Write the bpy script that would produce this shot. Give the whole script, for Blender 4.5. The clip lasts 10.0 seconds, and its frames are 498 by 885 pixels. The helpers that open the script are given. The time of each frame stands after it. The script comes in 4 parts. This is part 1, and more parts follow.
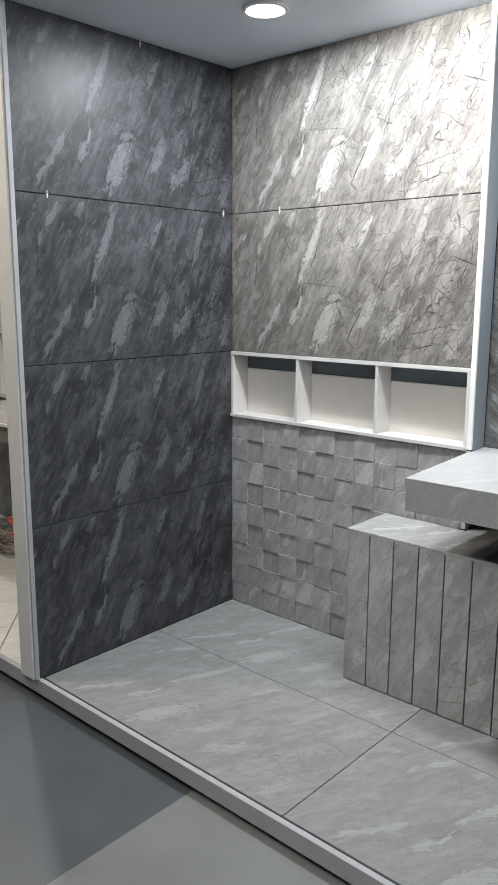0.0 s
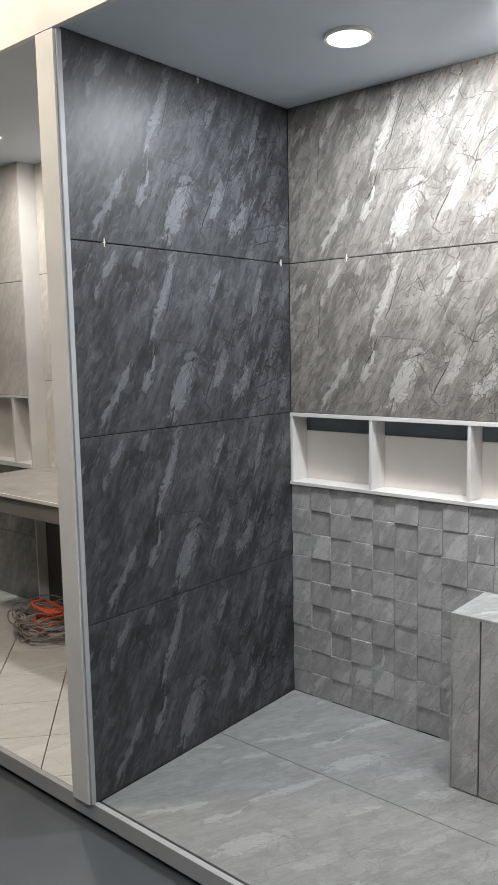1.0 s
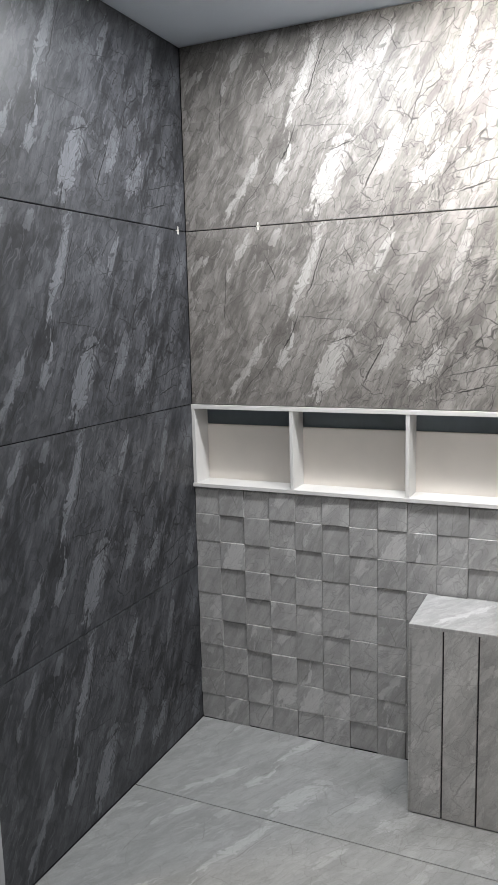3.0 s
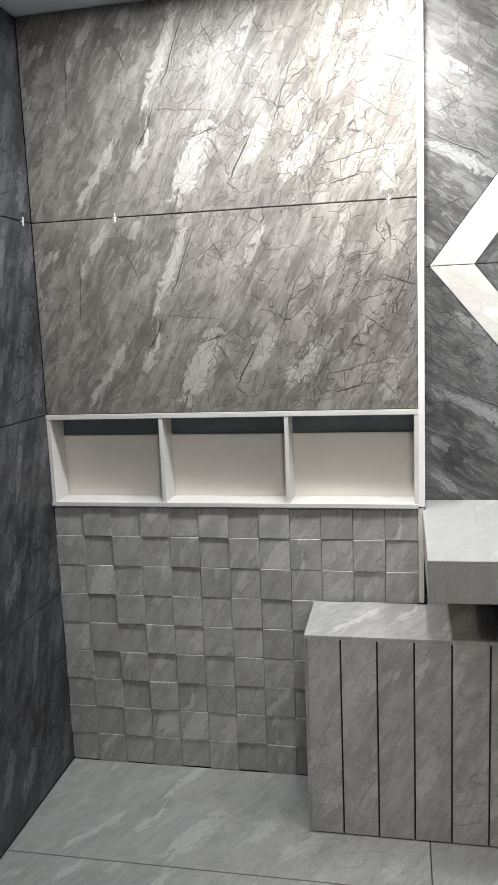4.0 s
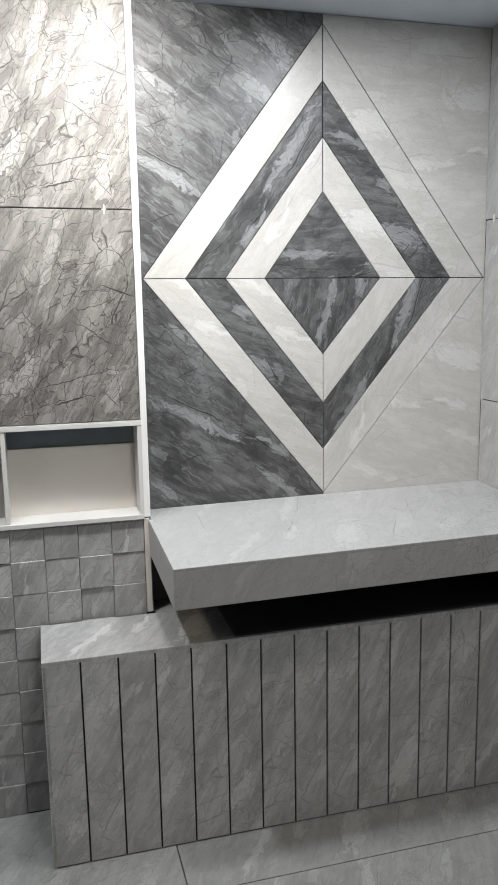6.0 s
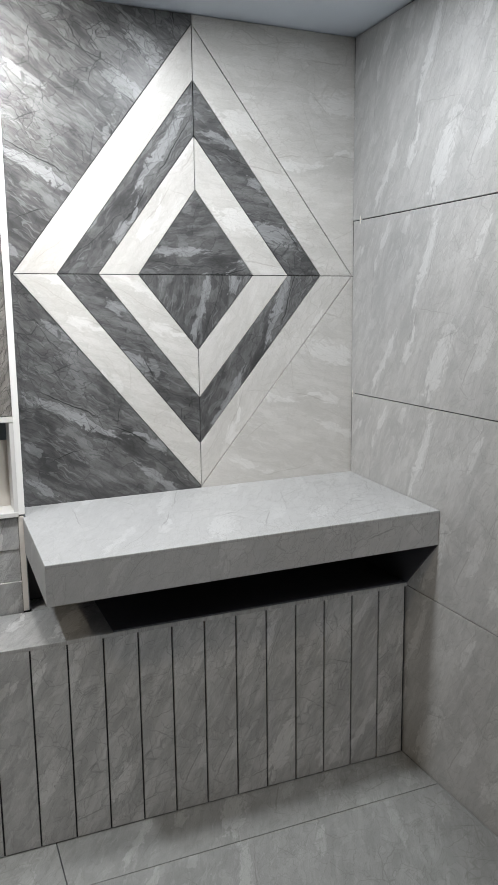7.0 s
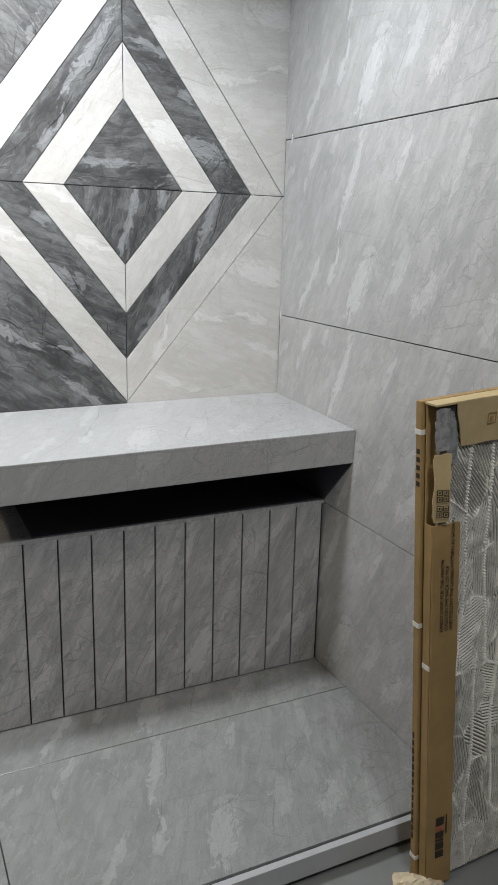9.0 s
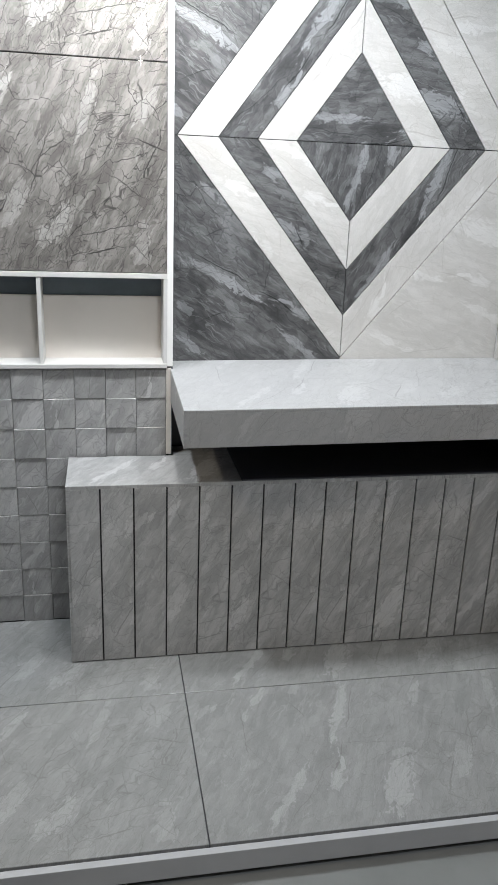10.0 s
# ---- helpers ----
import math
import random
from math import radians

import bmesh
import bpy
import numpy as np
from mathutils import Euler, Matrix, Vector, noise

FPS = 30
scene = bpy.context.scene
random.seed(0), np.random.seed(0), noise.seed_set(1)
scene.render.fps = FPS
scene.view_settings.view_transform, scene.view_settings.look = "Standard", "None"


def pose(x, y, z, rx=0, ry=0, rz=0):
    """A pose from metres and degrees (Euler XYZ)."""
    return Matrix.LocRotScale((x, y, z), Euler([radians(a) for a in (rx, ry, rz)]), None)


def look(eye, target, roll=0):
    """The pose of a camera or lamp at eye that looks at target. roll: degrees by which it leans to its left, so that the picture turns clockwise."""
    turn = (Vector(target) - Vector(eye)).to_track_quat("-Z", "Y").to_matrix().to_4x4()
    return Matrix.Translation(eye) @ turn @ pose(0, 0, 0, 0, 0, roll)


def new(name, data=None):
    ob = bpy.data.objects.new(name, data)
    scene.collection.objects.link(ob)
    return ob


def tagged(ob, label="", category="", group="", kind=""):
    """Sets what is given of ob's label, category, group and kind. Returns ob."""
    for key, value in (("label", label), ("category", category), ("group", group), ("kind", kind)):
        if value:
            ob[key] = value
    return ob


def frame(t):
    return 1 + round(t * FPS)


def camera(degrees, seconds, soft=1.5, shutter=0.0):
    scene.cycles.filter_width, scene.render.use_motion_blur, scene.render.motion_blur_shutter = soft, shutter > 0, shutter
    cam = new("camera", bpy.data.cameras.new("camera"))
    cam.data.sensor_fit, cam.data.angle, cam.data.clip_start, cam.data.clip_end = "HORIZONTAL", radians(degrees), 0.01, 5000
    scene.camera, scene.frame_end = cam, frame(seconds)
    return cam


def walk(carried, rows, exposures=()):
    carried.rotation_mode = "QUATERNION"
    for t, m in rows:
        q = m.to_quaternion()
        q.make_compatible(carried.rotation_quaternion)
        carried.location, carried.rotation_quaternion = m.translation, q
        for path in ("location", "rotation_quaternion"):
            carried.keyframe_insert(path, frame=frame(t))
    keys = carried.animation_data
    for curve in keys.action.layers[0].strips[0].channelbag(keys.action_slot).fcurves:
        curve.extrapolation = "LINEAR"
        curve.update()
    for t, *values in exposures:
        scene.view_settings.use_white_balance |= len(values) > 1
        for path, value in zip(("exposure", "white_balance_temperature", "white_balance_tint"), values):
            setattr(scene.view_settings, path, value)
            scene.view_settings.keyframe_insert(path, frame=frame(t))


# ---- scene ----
cam = camera(35.7, 10.0)
PATH = [
    (0, (2.433, -2.578, 1.464), (1.118, -1.121, 1.082), 0.2),
    (0.5, (2.192, -2.607, 1.476), (0.86, -1.149, 1.159), -0.3),
    (1, (1.926, -2.542, 1.47), (0.642, -1.028, 1.225), -1.1),
    (1.5, (1.767, -2.482, 1.482), (0.598, -0.879, 1.227), -1.8),
    (2, (1.633, -2.497, 1.48), (0.572, -0.822, 1.218), -2.1),
    (2.2, (1.583, -2.516, 1.48), (0.563, -0.817, 1.209), -1.9),
    (3.3, (1.29, -2.365, 1.495), (0.551, -0.533, 1.182), -1.5),
    (3.5, (1.266, -2.333, 1.479), (0.605, -0.47, 1.175), -1.6),
    (4, (1.126, -2.31, 1.477), (0.738, -0.373, 1.164), -2.3),
    (4.5, (1.011, -2.308, 1.485), (0.878, -0.337, 1.176), -2.0),
    (5, (0.951, -2.26, 1.492), (1.068, -0.287, 1.186), -1.3),
    (5.5, (0.889, -2.265, 1.496), (1.236, -0.321, 1.184), -1.0),
    (6, (0.892, -2.274, 1.495), (1.406, -0.368, 1.174), -1.0),
    (6.2, (0.926, -2.276, 1.513), (1.487, -0.386, 1.174), -0.9),
    (7.3, (0.95, -2.353, 1.483), (1.776, -0.562, 1.154), -0.5),
    (7.5, (0.945, -2.36, 1.481), (1.809, -0.588, 1.146), -0.3),
    (8, (0.958, -2.369, 1.477), (1.886, -0.635, 1.111), -0.2),
    (8.5, (0.97, -2.391, 1.458), (1.941, -0.694, 1.04), 0.4),
    (9, (1.022, -2.431, 1.448), (1.871, -0.69, 0.951), 1.5),
    (9.5, (1.024, -2.465, 1.436), (1.612, -0.644, 0.855), 2.1),
    (10, (0.978, -2.47, 1.452), (1.339, -0.601, 0.836), 2.2),
]
walk(cam, [(t, look(eye, target, roll)) for t, eye, target, roll in PATH],
     [(0, 0.36, 6350, 10), (1.0, 0.32, 6450, 11), (2.0, 0.34, 6450, 14), (3.5, 0.24, 6550, 11), (4.5, 0.0, 6700, 10),
      (6.0, -0.08, 6520, 10), (7.5, 0.0, 6450, 10), (8.5, 0.02, 6520, 10), (9.0, 0.04, 6400, 10), (10.0, 0.18, 6280, 10)])

# ---- world and light ----
world = bpy.data.worlds.new("showroom_air")
scene.world = world
world.use_nodes = True
world.node_tree.nodes["Background"].inputs[0].default_value = (0.8, 0.9, 1.0, 1)
world.node_tree.nodes["Background"].inputs[1].default_value = 0.05
scene.view_settings.exposure = 0.0


def area_lamp(name, eye, target, size, watts, colour, spread=180):
    data = bpy.data.lights.new(name, "AREA")
    data.shape, data.size, data.energy, data.color = "DISK", size, watts, colour
    data.spread = math.radians(spread)
    ob = new(name, data)
    ob.matrix_world = look(eye, target)
    return ob


COOL, WARM = (0.93, 0.97, 1.0), (1.0, 0.86, 0.68)
LAMP_A, LAMP_B, LAMP_C, LAMP_N = (0.575, -0.445), (1.13, -0.49), (1.79, -0.560), (-1.50, -0.40)
area_lamp("downlight_glow", (*LAMP_A, 2.388), (*LAMP_A, 0), 0.12, 15.0, COOL)
area_lamp("spotlight_glow", (*LAMP_B, 2.388), (1.09, -0.03, 1.95), 0.12, 15.5, (1.0, 0.985, 0.965), 125)
area_lamp("downlight_glow", (*LAMP_C, 2.388), (*LAMP_C, 0), 0.12, 11.0, COOL)
area_lamp("downlight_glow", (*LAMP_N, 2.485), (*LAMP_N, 0), 0.12, 13.0, (1.0, 0.96, 0.90))
area_lamp("showroom_lamp", (1.5, -2.75, 3.05), (1.5, -2.2, 1.0), 0.32, 29.0, (0.96, 0.98, 1.0))
area_lamp("showroom_lamp", (-0.7, -1.75, 3.05), (-0.7, -1.6, 0), 0.25, 24.0, (1.0, 0.86, 0.66))
area_lamp("showroom_lamp", (4.6, -3.4, 3.28), (4.6, -3.4, 0), 0.9, 9.0, (0.92, 0.97, 1.0))


# ---- materials ----
def mat_new(name):
    m = bpy.data.materials.new(name)
    m.use_nodes = True
    nt = m.node_tree
    return m, nt, nt.nodes["Principled BSDF"]


def node(nt, kind, operation=None, feature=None):
    n = nt.nodes.new(kind)
    if operation:
        n.operation = operation
    if feature:
        n.feature = feature
    return n


def math_node(nt, op, a, b=None, clamp=False):
    n = nt.nodes.new("ShaderNodeMath")
    n.operation, n.use_clamp = op, clamp
    for i, v in enumerate((a, b)):
        if v is None:
            continue
        if isinstance(v, (int, float)):
            n.inputs[i].default_value = v
        else:
            nt.links.new(v, n.inputs[i])
    return n.outputs[0]


def grain_noise(nt, vec, scale, detail=4.0, rough=0.55, distort=0.0):
    n = nt.nodes.new("ShaderNodeTexNoise")
    n.inputs["Scale"].default_value = scale
    n.inputs["Detail"].default_value = detail
    n.inputs["Roughness"].default_value = rough
    n.inputs["Distortion"].default_value = distort
    if vec is not None:
        nt.links.new(vec, n.inputs["Vector"])
    return n


def ramp(nt, value, lo, hi, out_lo=0.0, out_hi=1.0):
    n = nt.nodes.new("ShaderNodeMapRange")
    n.interpolation_type = "SMOOTHSTEP"
    n.inputs["From Min"].default_value, n.inputs["From Max"].default_value = lo, hi
    n.inputs["To Min"].default_value, n.inputs["To Max"].default_value = out_lo, out_hi
    nt.links.new(value, n.inputs["Value"])
    return n.outputs[0]


def mix_rgb(nt, fac, a, b, blend="MIX"):
    n = nt.nodes.new("ShaderNodeMix")
    n.data_type, n.blend_type = "RGBA", blend
    for sock, v in ((n.inputs[0], fac), (n.inputs[6], a), (n.inputs[7], b)):
        if isinstance(v, (int, float)):
            sock.default_value = v
        elif isinstance(v, tuple):
            sock.default_value = (*v, 1) if len(v) == 3 else v
        else:
            nt.links.new(v, sock)
    return n.outputs[2]


def mapping(nt, vec, loc=(0, 0, 0), rot=0.0, scl=(1, 1, 1), kind="TEXTURE"):
    n = nt.nodes.new("ShaderNodeMapping")
    n.vector_type = kind
    n.inputs["Location"].default_value = loc
    n.inputs["Rotation"].default_value = (0, 0, math.radians(rot))
    n.inputs["Scale"].default_value = scl
    nt.links.new(vec, n.inputs["Vector"])
    return n.outputs[0]


# the one printed face that every large tile carries: pale bands and dark cracks, in metres on the tile
BANDS = [(0.45, 0.452, 0.167, 0.0178, 66, 1), (0.519, 0.129, 0.133, 0.0333, 64, 0.9), (0.696, 0.486, 0.069, 0.0133, 66, 0.8), (0.218, 0.534, 0.053, 0.0167, 62, 0.85),
         (0.221, 0.121, 0.15, 0.0144, 55, 0.85), (0.165, 0.459, 0.031, 0.0089, 72, 0.8), (0.723, 0.197, 0.076, 0.0333, 60, 0.7), (0.84, 0.136, 0.069, 0.0267, 52, 0.7),
         (0.94, 0.467, 0.087, 0.0167, 74, 0.6), (0.386, 0.234, 0.047, 0.0067, 86, 1), (0.357, 0.159, 0.04, 0.0189, 60, 0.9), (0.332, 0.562, 0.029, 0.0156, 55, 0.7),
         (0.049, 0.484, 0.044, 0.0178, 32, 0.7), (1.094, 0.078, 0.078, 0.0267, 82, 0.6), (1.109, 0.483, 0.071, 0.0267, 48, 0.5), (0.561, 0.244, 0.04, 0.0144, 16, 0.7)]
CRACKS = [(0.478, 0.446, 0.15, 0.0024, 68, 1), (0.386, 0.245, 0.094, 0.0026, 64, 1), (0.669, 0.149, 0.111, 0.0032, 65, 1), (0.314, 0.462, 0.069, 0.0018, -66, 0.9),
          (0.147, 0.371, 0.128, 0.002, 87, 0.8), (0.986, 0.129, 0.133, 0.0022, 14, 0.9), (1.119, 0.375, 0.067, 0.0026, -18, 1), (0.506, 0.29, 0.128, 0.0016, -4, 0.7),
          (0.572, 0.227, 0.058, 0.0024, 20, 1), (0.588, 0.484, 0.064, 0.0018, -62, 0.8), (0.669, 0.44, 0.061, 0.0016, 8, 0.7), (0.799, 0.31, 0.139, 0.0022, 72, 0.9),
          (0.976, 0.063, 0.069, 0.003, 15, 1), (0.279, 0.129, 0.167, 0.0018, 50, 0.7), (1.05, 0.256, 0.089, 0.0018, -30, 0.8)]


def build_print():
    g = bpy.data.node_groups.new("tile_print", "ShaderNodeTree")
    g.interface.new_socket("Vector", in_out="INPUT", socket_type="NodeSocketVector")
    for s in ("Pale", "Crack", "Tone", "Grain"):
        g.interface.new_socket(s, in_out="OUTPUT", socket_type="NodeSocketFloat")
    gi, go = g.nodes.new("NodeGroupInput"), g.nodes.new("NodeGroupOutput")
    vec = gi.outputs[0]

    def warped(scale, amount, src, detail=3.0):
        nz = grain_noise(g, src, scale, detail)
        sub = node(g, "ShaderNodeVectorMath", operation="SUBTRACT")
        g.links.new(nz.outputs["Color"], sub.inputs[0])
        sub.inputs[1].default_value = (0.5, 0.5, 0.5)
        sc = node(g, "ShaderNodeVectorMath", operation="SCALE")
        sc.inputs["Scale"].default_value = amount
        g.links.new(sub.outputs[0], sc.inputs[0])
        ad = node(g, "ShaderNodeVectorMath", operation="ADD")
        g.links.new(src, ad.inputs[0])
        g.links.new(sc.outputs[0], ad.inputs[1])
        flat = node(g, "ShaderNodeVectorMath", operation="MULTIPLY")
        flat.inputs[1].default_value = (1, 1, 0)
        g.links.new(ad.outputs[0], flat.inputs[0])
        return flat.outputs[0]

    soft = warped(7.0, 0.036, vec, 4.0)
    torn = warped(14.0, 0.030, soft, 4.0)
    jag = warped(60.0, 0.010, soft, 5.0)
    ragged = warped(45.0, 0.014, torn, 6.0)

    def blobs(src, rows, lo, hi, fray=None):
        total = None
        for u, v, half, wide, ang, amount in rows:
            q = mapping(g, src, (u, v, 0), ang, (half, wide, 1))
            ln = node(g, "ShaderNodeVectorMath", operation="LENGTH")
            g.links.new(q, ln.inputs[0])
            far = ln.outputs["Value"] if fray is None else math_node(g, "ADD", ln.outputs["Value"], fray)
            m = ramp(g, far, lo, hi, amount, 0.0)
            total = m if total is None else math_node(g, "MAXIMUM", total, m)
        return total

    def bedded(src, loc, ang, along, across, detail=6.0, rough_=0.6, distort=0.2):
        return grain_noise(g, mapping(g, src, (*loc, 0), ang, (along, across, 1)), 1.0, detail, rough_, distort).outputs[0]

    def shards(src, scale, stretch, ang, loc):
        cell = node(g, "ShaderNodeTexVoronoi", feature="F1")
        cell.inputs["Scale"].default_value = scale
        at = mapping(g, src, (*loc, 0), ang, (1.0, stretch, 1))
        g.links.new(at, cell.inputs["Vector"])
        sep = node(g, "ShaderNodeSeparateColor")
        g.links.new(cell.outputs["Color"], sep.inputs[0])
        edge = node(g, "ShaderNodeTexVoronoi", feature="DISTANCE_TO_EDGE")
        edge.inputs["Scale"].default_value = scale
        g.links.new(at, edge.inputs["Vector"])
        return sep.outputs[0], edge.outputs["Distance"]

    def spots(loc, scale, lo, hi):
        return ramp(g, grain_noise(g, mapping(g, vec, (*loc, 0)), scale, 3.0).outputs[0], lo, hi)

    def veins(src, loc, ang, along, across, width, amount, detail=2.0):
        n = bedded(src, loc, ang, along, across, detail, 0.5, 0.0)
        off = math_node(g, "ABSOLUTE", math_node(g, "SUBTRACT", n, 0.5))
        return ramp(g, off, width * 0.2, width, amount, 0.0)

    frayed = warped(38.0, 0.016, soft, 6.0)
    streak = math_node(g, "ADD", bedded(jag, (2.7, 3.9), 61, 0.11, 0.016, 5.0, 0.65), bedded(ragged, (4.2, 0.3), 50, 0.035, 0.022, 4.0, 0.6))
    fray = math_node(g, "MULTIPLY", math_node(g, "SUBTRACT", streak, 1.0), 2.4)
    pale = blobs(jag, BANDS, 0.78, 1.04, fray)
    crack = blobs(jag, CRACKS, 0.45, 1.1)
    broad = bedded(soft, (0.3, 0.1), 60, 0.30, 0.13, 4.0)
    cloud = bedded(torn, (0.7, 0.4), 57, 0.11, 0.060, 5.0, 0.6)
    fibre = bedded(soft, (1.7, 0.2), 62, 0.090, 0.012, 5.0, 0.6)
    agate = bedded(torn, (5.1, 2.2), 66, 0.10, 0.05, 1.0, 0.4, 0.9)
    rings = math_node(g, "FRACT", math_node(g, "MULTIPLY", agate, 13.0))

    # the face is broken into shards, small ones inside large ones, most of all towards one end
    across = node(g, "ShaderNodeSeparateXYZ")
    g.links.new(vec, across.inputs[0])
    towards = ramp(g, across.outputs[0], 0.15, 1.05, 0.45, 1.0)
    big_tone, big_edge = shards(ragged, 6.5, 0.50, 60, (0.1, 0.2))
    small_tone, small_edge = shards(ragged, 15.0, 0.50, 56, (0.5, 0.9))
    chip_tone, chip_edge = shards(jag, 32.0, 0.55, 66, (1.5, 0.3))

    nets = [math_node(g, "MULTIPLY", ramp(g, big_edge, 0.001, 0.011, 1.0, 0.0), spots((0.3, 1.1), 5.0, 0.33, 0.48)),
            math_node(g, "MULTIPLY", ramp(g, small_edge, 0.002, 0.019, 0.95, 0.0), spots((2.3, 0.7), 5.0, 0.41, 0.53)),
            math_node(g, "MULTIPLY", ramp(g, chip_edge, 0.003, 0.030, 0.80, 0.0), spots((4.6, 2.9), 5.5, 0.46, 0.57)),
            math_node(g, "MULTIPLY", veins(ragged, (0.1, 0.2), 60, 0.22, 0.070, 0.0060, 0.9), spots((4.1, 1.9), 4.0, 0.42, 0.56)),
            math_node(g, "MULTIPLY", veins(ragged, (7.9, 2.2), 18, 0.18, 0.075, 0.0050, 0.8), spots((5.5, 0.4), 5.0, 0.44, 0.58)),
            math_node(g, "MULTIPLY", veins(jag, (3.4, 1.2), 62, 0.26, 0.032, 0.0085, 0.6), spots((1.7, 3.3), 5.0, 0.40, 0.56)),
            math_node(g, "MULTIPLY", veins(jag, (9.3, 4.2), 56, 0.20, 0.022, 0.0085, 0.45), spots((6.2, 2.4), 4.5, 0.40, 0.54))]
    for nn in nets:
        crack = math_node(g, "MAXIMUM", crack, math_node(g, "MULTIPLY", nn, towards))
    flake = ramp(g, bedded(frayed, (6.3, 1.7), 60, 0.25, 0.050, 5.0, 0.6), 0.48, 0.54)
    sliver = ramp(g, bedded(jag, (1.3, 5.2), 62, 0.19, 0.022, 5.0, 0.6), 0.49, 0.56)
    tone = None
    for value, weight in ((ramp(g, broad, 0.34, 0.66), 0.22), (big_tone, 0.12), (small_tone, 0.12), (chip_tone, 0.07),
                          (ramp(g, cloud, 0.32, 0.68), 0.10), (ramp(g, fibre, 0.32, 0.68), 0.12), (rings, 0.04), (flake, 0.10), (sliver, 0.10)):
        bit = math_node(g, "MULTIPLY", value, weight)
        tone = bit if tone is None else math_node(g, "ADD", tone, bit)
    tone = ramp(g, tone, 0.18, 0.84)
    pale = math_node(g, "MULTIPLY", pale, math_node(g, "MULTIPLY", ramp(g, fibre, 0.30, 0.60, 0.62, 0.95), ramp(g, small_tone, 0.0, 0.5, 0.72, 1.0)))
    bright = math_node(g, "MULTIPLY", ramp(g, small_tone, 0.66, 0.86), spots((3.1, 2.6), 5.0, 0.45, 0.58))
    chips = math_node(g, "MULTIPLY", ramp(g, chip_tone, 0.70, 0.86), spots((1.1, 4.6), 5.0, 0.45, 0.58))
    hairs = math_node(g, "MULTIPLY", veins(jag, (12.1, 1.4), 62, 0.24, 0.040, 0.012, 1.0), spots((8.2, 0.6), 5.0, 0.45, 0.58))
    wisps = ramp(g, bedded(torn, (2.1, 0.9), 61, 0.16, 0.026, 4.0, 0.55), 0.60, 0.68)
    for value, weight in ((wisps, 0.28), (bright, 0.10), (chips, 0.20), (hairs, 0.38)):
        pale = math_node(g, "MAXIMUM", pale, math_node(g, "MULTIPLY", value, weight))
    grain = grain_noise(g, mapping(g, vec, (0, 0, 0), 61, (1.0, 0.5, 1)), 160.0, 3.0).outputs[0]
    for i, s in enumerate((pale, crack, tone, grain)):
        g.links.new(s, go.inputs[i])
    return g


PRINT = build_print()


def tile_mat(name, dark, mid, pale, crack, rough=0.30, shift=None, vary=0.0, crack_amount=0.9, spec=0.5):
    m, nt, bsdf = mat_new(name)
    tc = nt.nodes.new("ShaderNodeTexCoord")
    vec = tc.outputs["Object"]
    info = nt.nodes.new("ShaderNodeObjectInfo")
    if shift:
        comb = nt.nodes.new("ShaderNodeCombineXYZ")
        nt.links.new(math_node(nt, "MULTIPLY", info.outputs["Random"], shift[0]), comb.inputs[0])
        again = math_node(nt, "FRACT", math_node(nt, "MULTIPLY", info.outputs["Random"], 7.3))
        nt.links.new(math_node(nt, "MULTIPLY", again, shift[1]), comb.inputs[1])
        ad = node(nt, "ShaderNodeVectorMath", operation="ADD")
        nt.links.new(vec, ad.inputs[0])
        nt.links.new(comb.outputs[0], ad.inputs[1])
        vec = ad.outputs[0]
    gr = nt.nodes.new("ShaderNodeGroup")
    gr.node_tree = PRINT
    nt.links.new(vec, gr.inputs[0])
    p, c, t, gn = gr.outputs
    col = mix_rgb(nt, t, dark, mid)
    col = mix_rgb(nt, p, col, pale)
    col = mix_rgb(nt, math_node(nt, "MULTIPLY", c, crack_amount), col, crack)
    val = ramp(nt, gn, 0.2, 0.8, 0.94, 1.06)
    if vary:
        val = math_node(nt, "MULTIPLY", val, math_node(nt, "ADD", math_node(nt, "MULTIPLY", info.outputs["Random"], vary), 1 - vary / 2))
    comb2 = nt.nodes.new("ShaderNodeCombineColor")
    for i in range(3):
        nt.links.new(val, comb2.inputs[i])
    col = mix_rgb(nt, 1.0, col, comb2.outputs[0], "MULTIPLY")
    nt.links.new(col, bsdf.inputs["Base Color"])
    nt.links.new(ramp(nt, t, 0.0, 1.0, rough - 0.01, rough + 0.02), bsdf.inputs["Roughness"])
    bsdf.inputs["Specular IOR Level"].default_value = spec
    bump = nt.nodes.new("ShaderNodeBump")
    bump.inputs["Strength"].default_value, bump.inputs["Distance"].default_value = 0.05, 0.002
    nt.links.new(math_node(nt, "SUBTRACT", gn, math_node(nt, "MULTIPLY", c, 0.8)), bump.inputs["Height"])
    nt.links.new(bump.outputs[0], bsdf.inputs["Normal"])
    return m


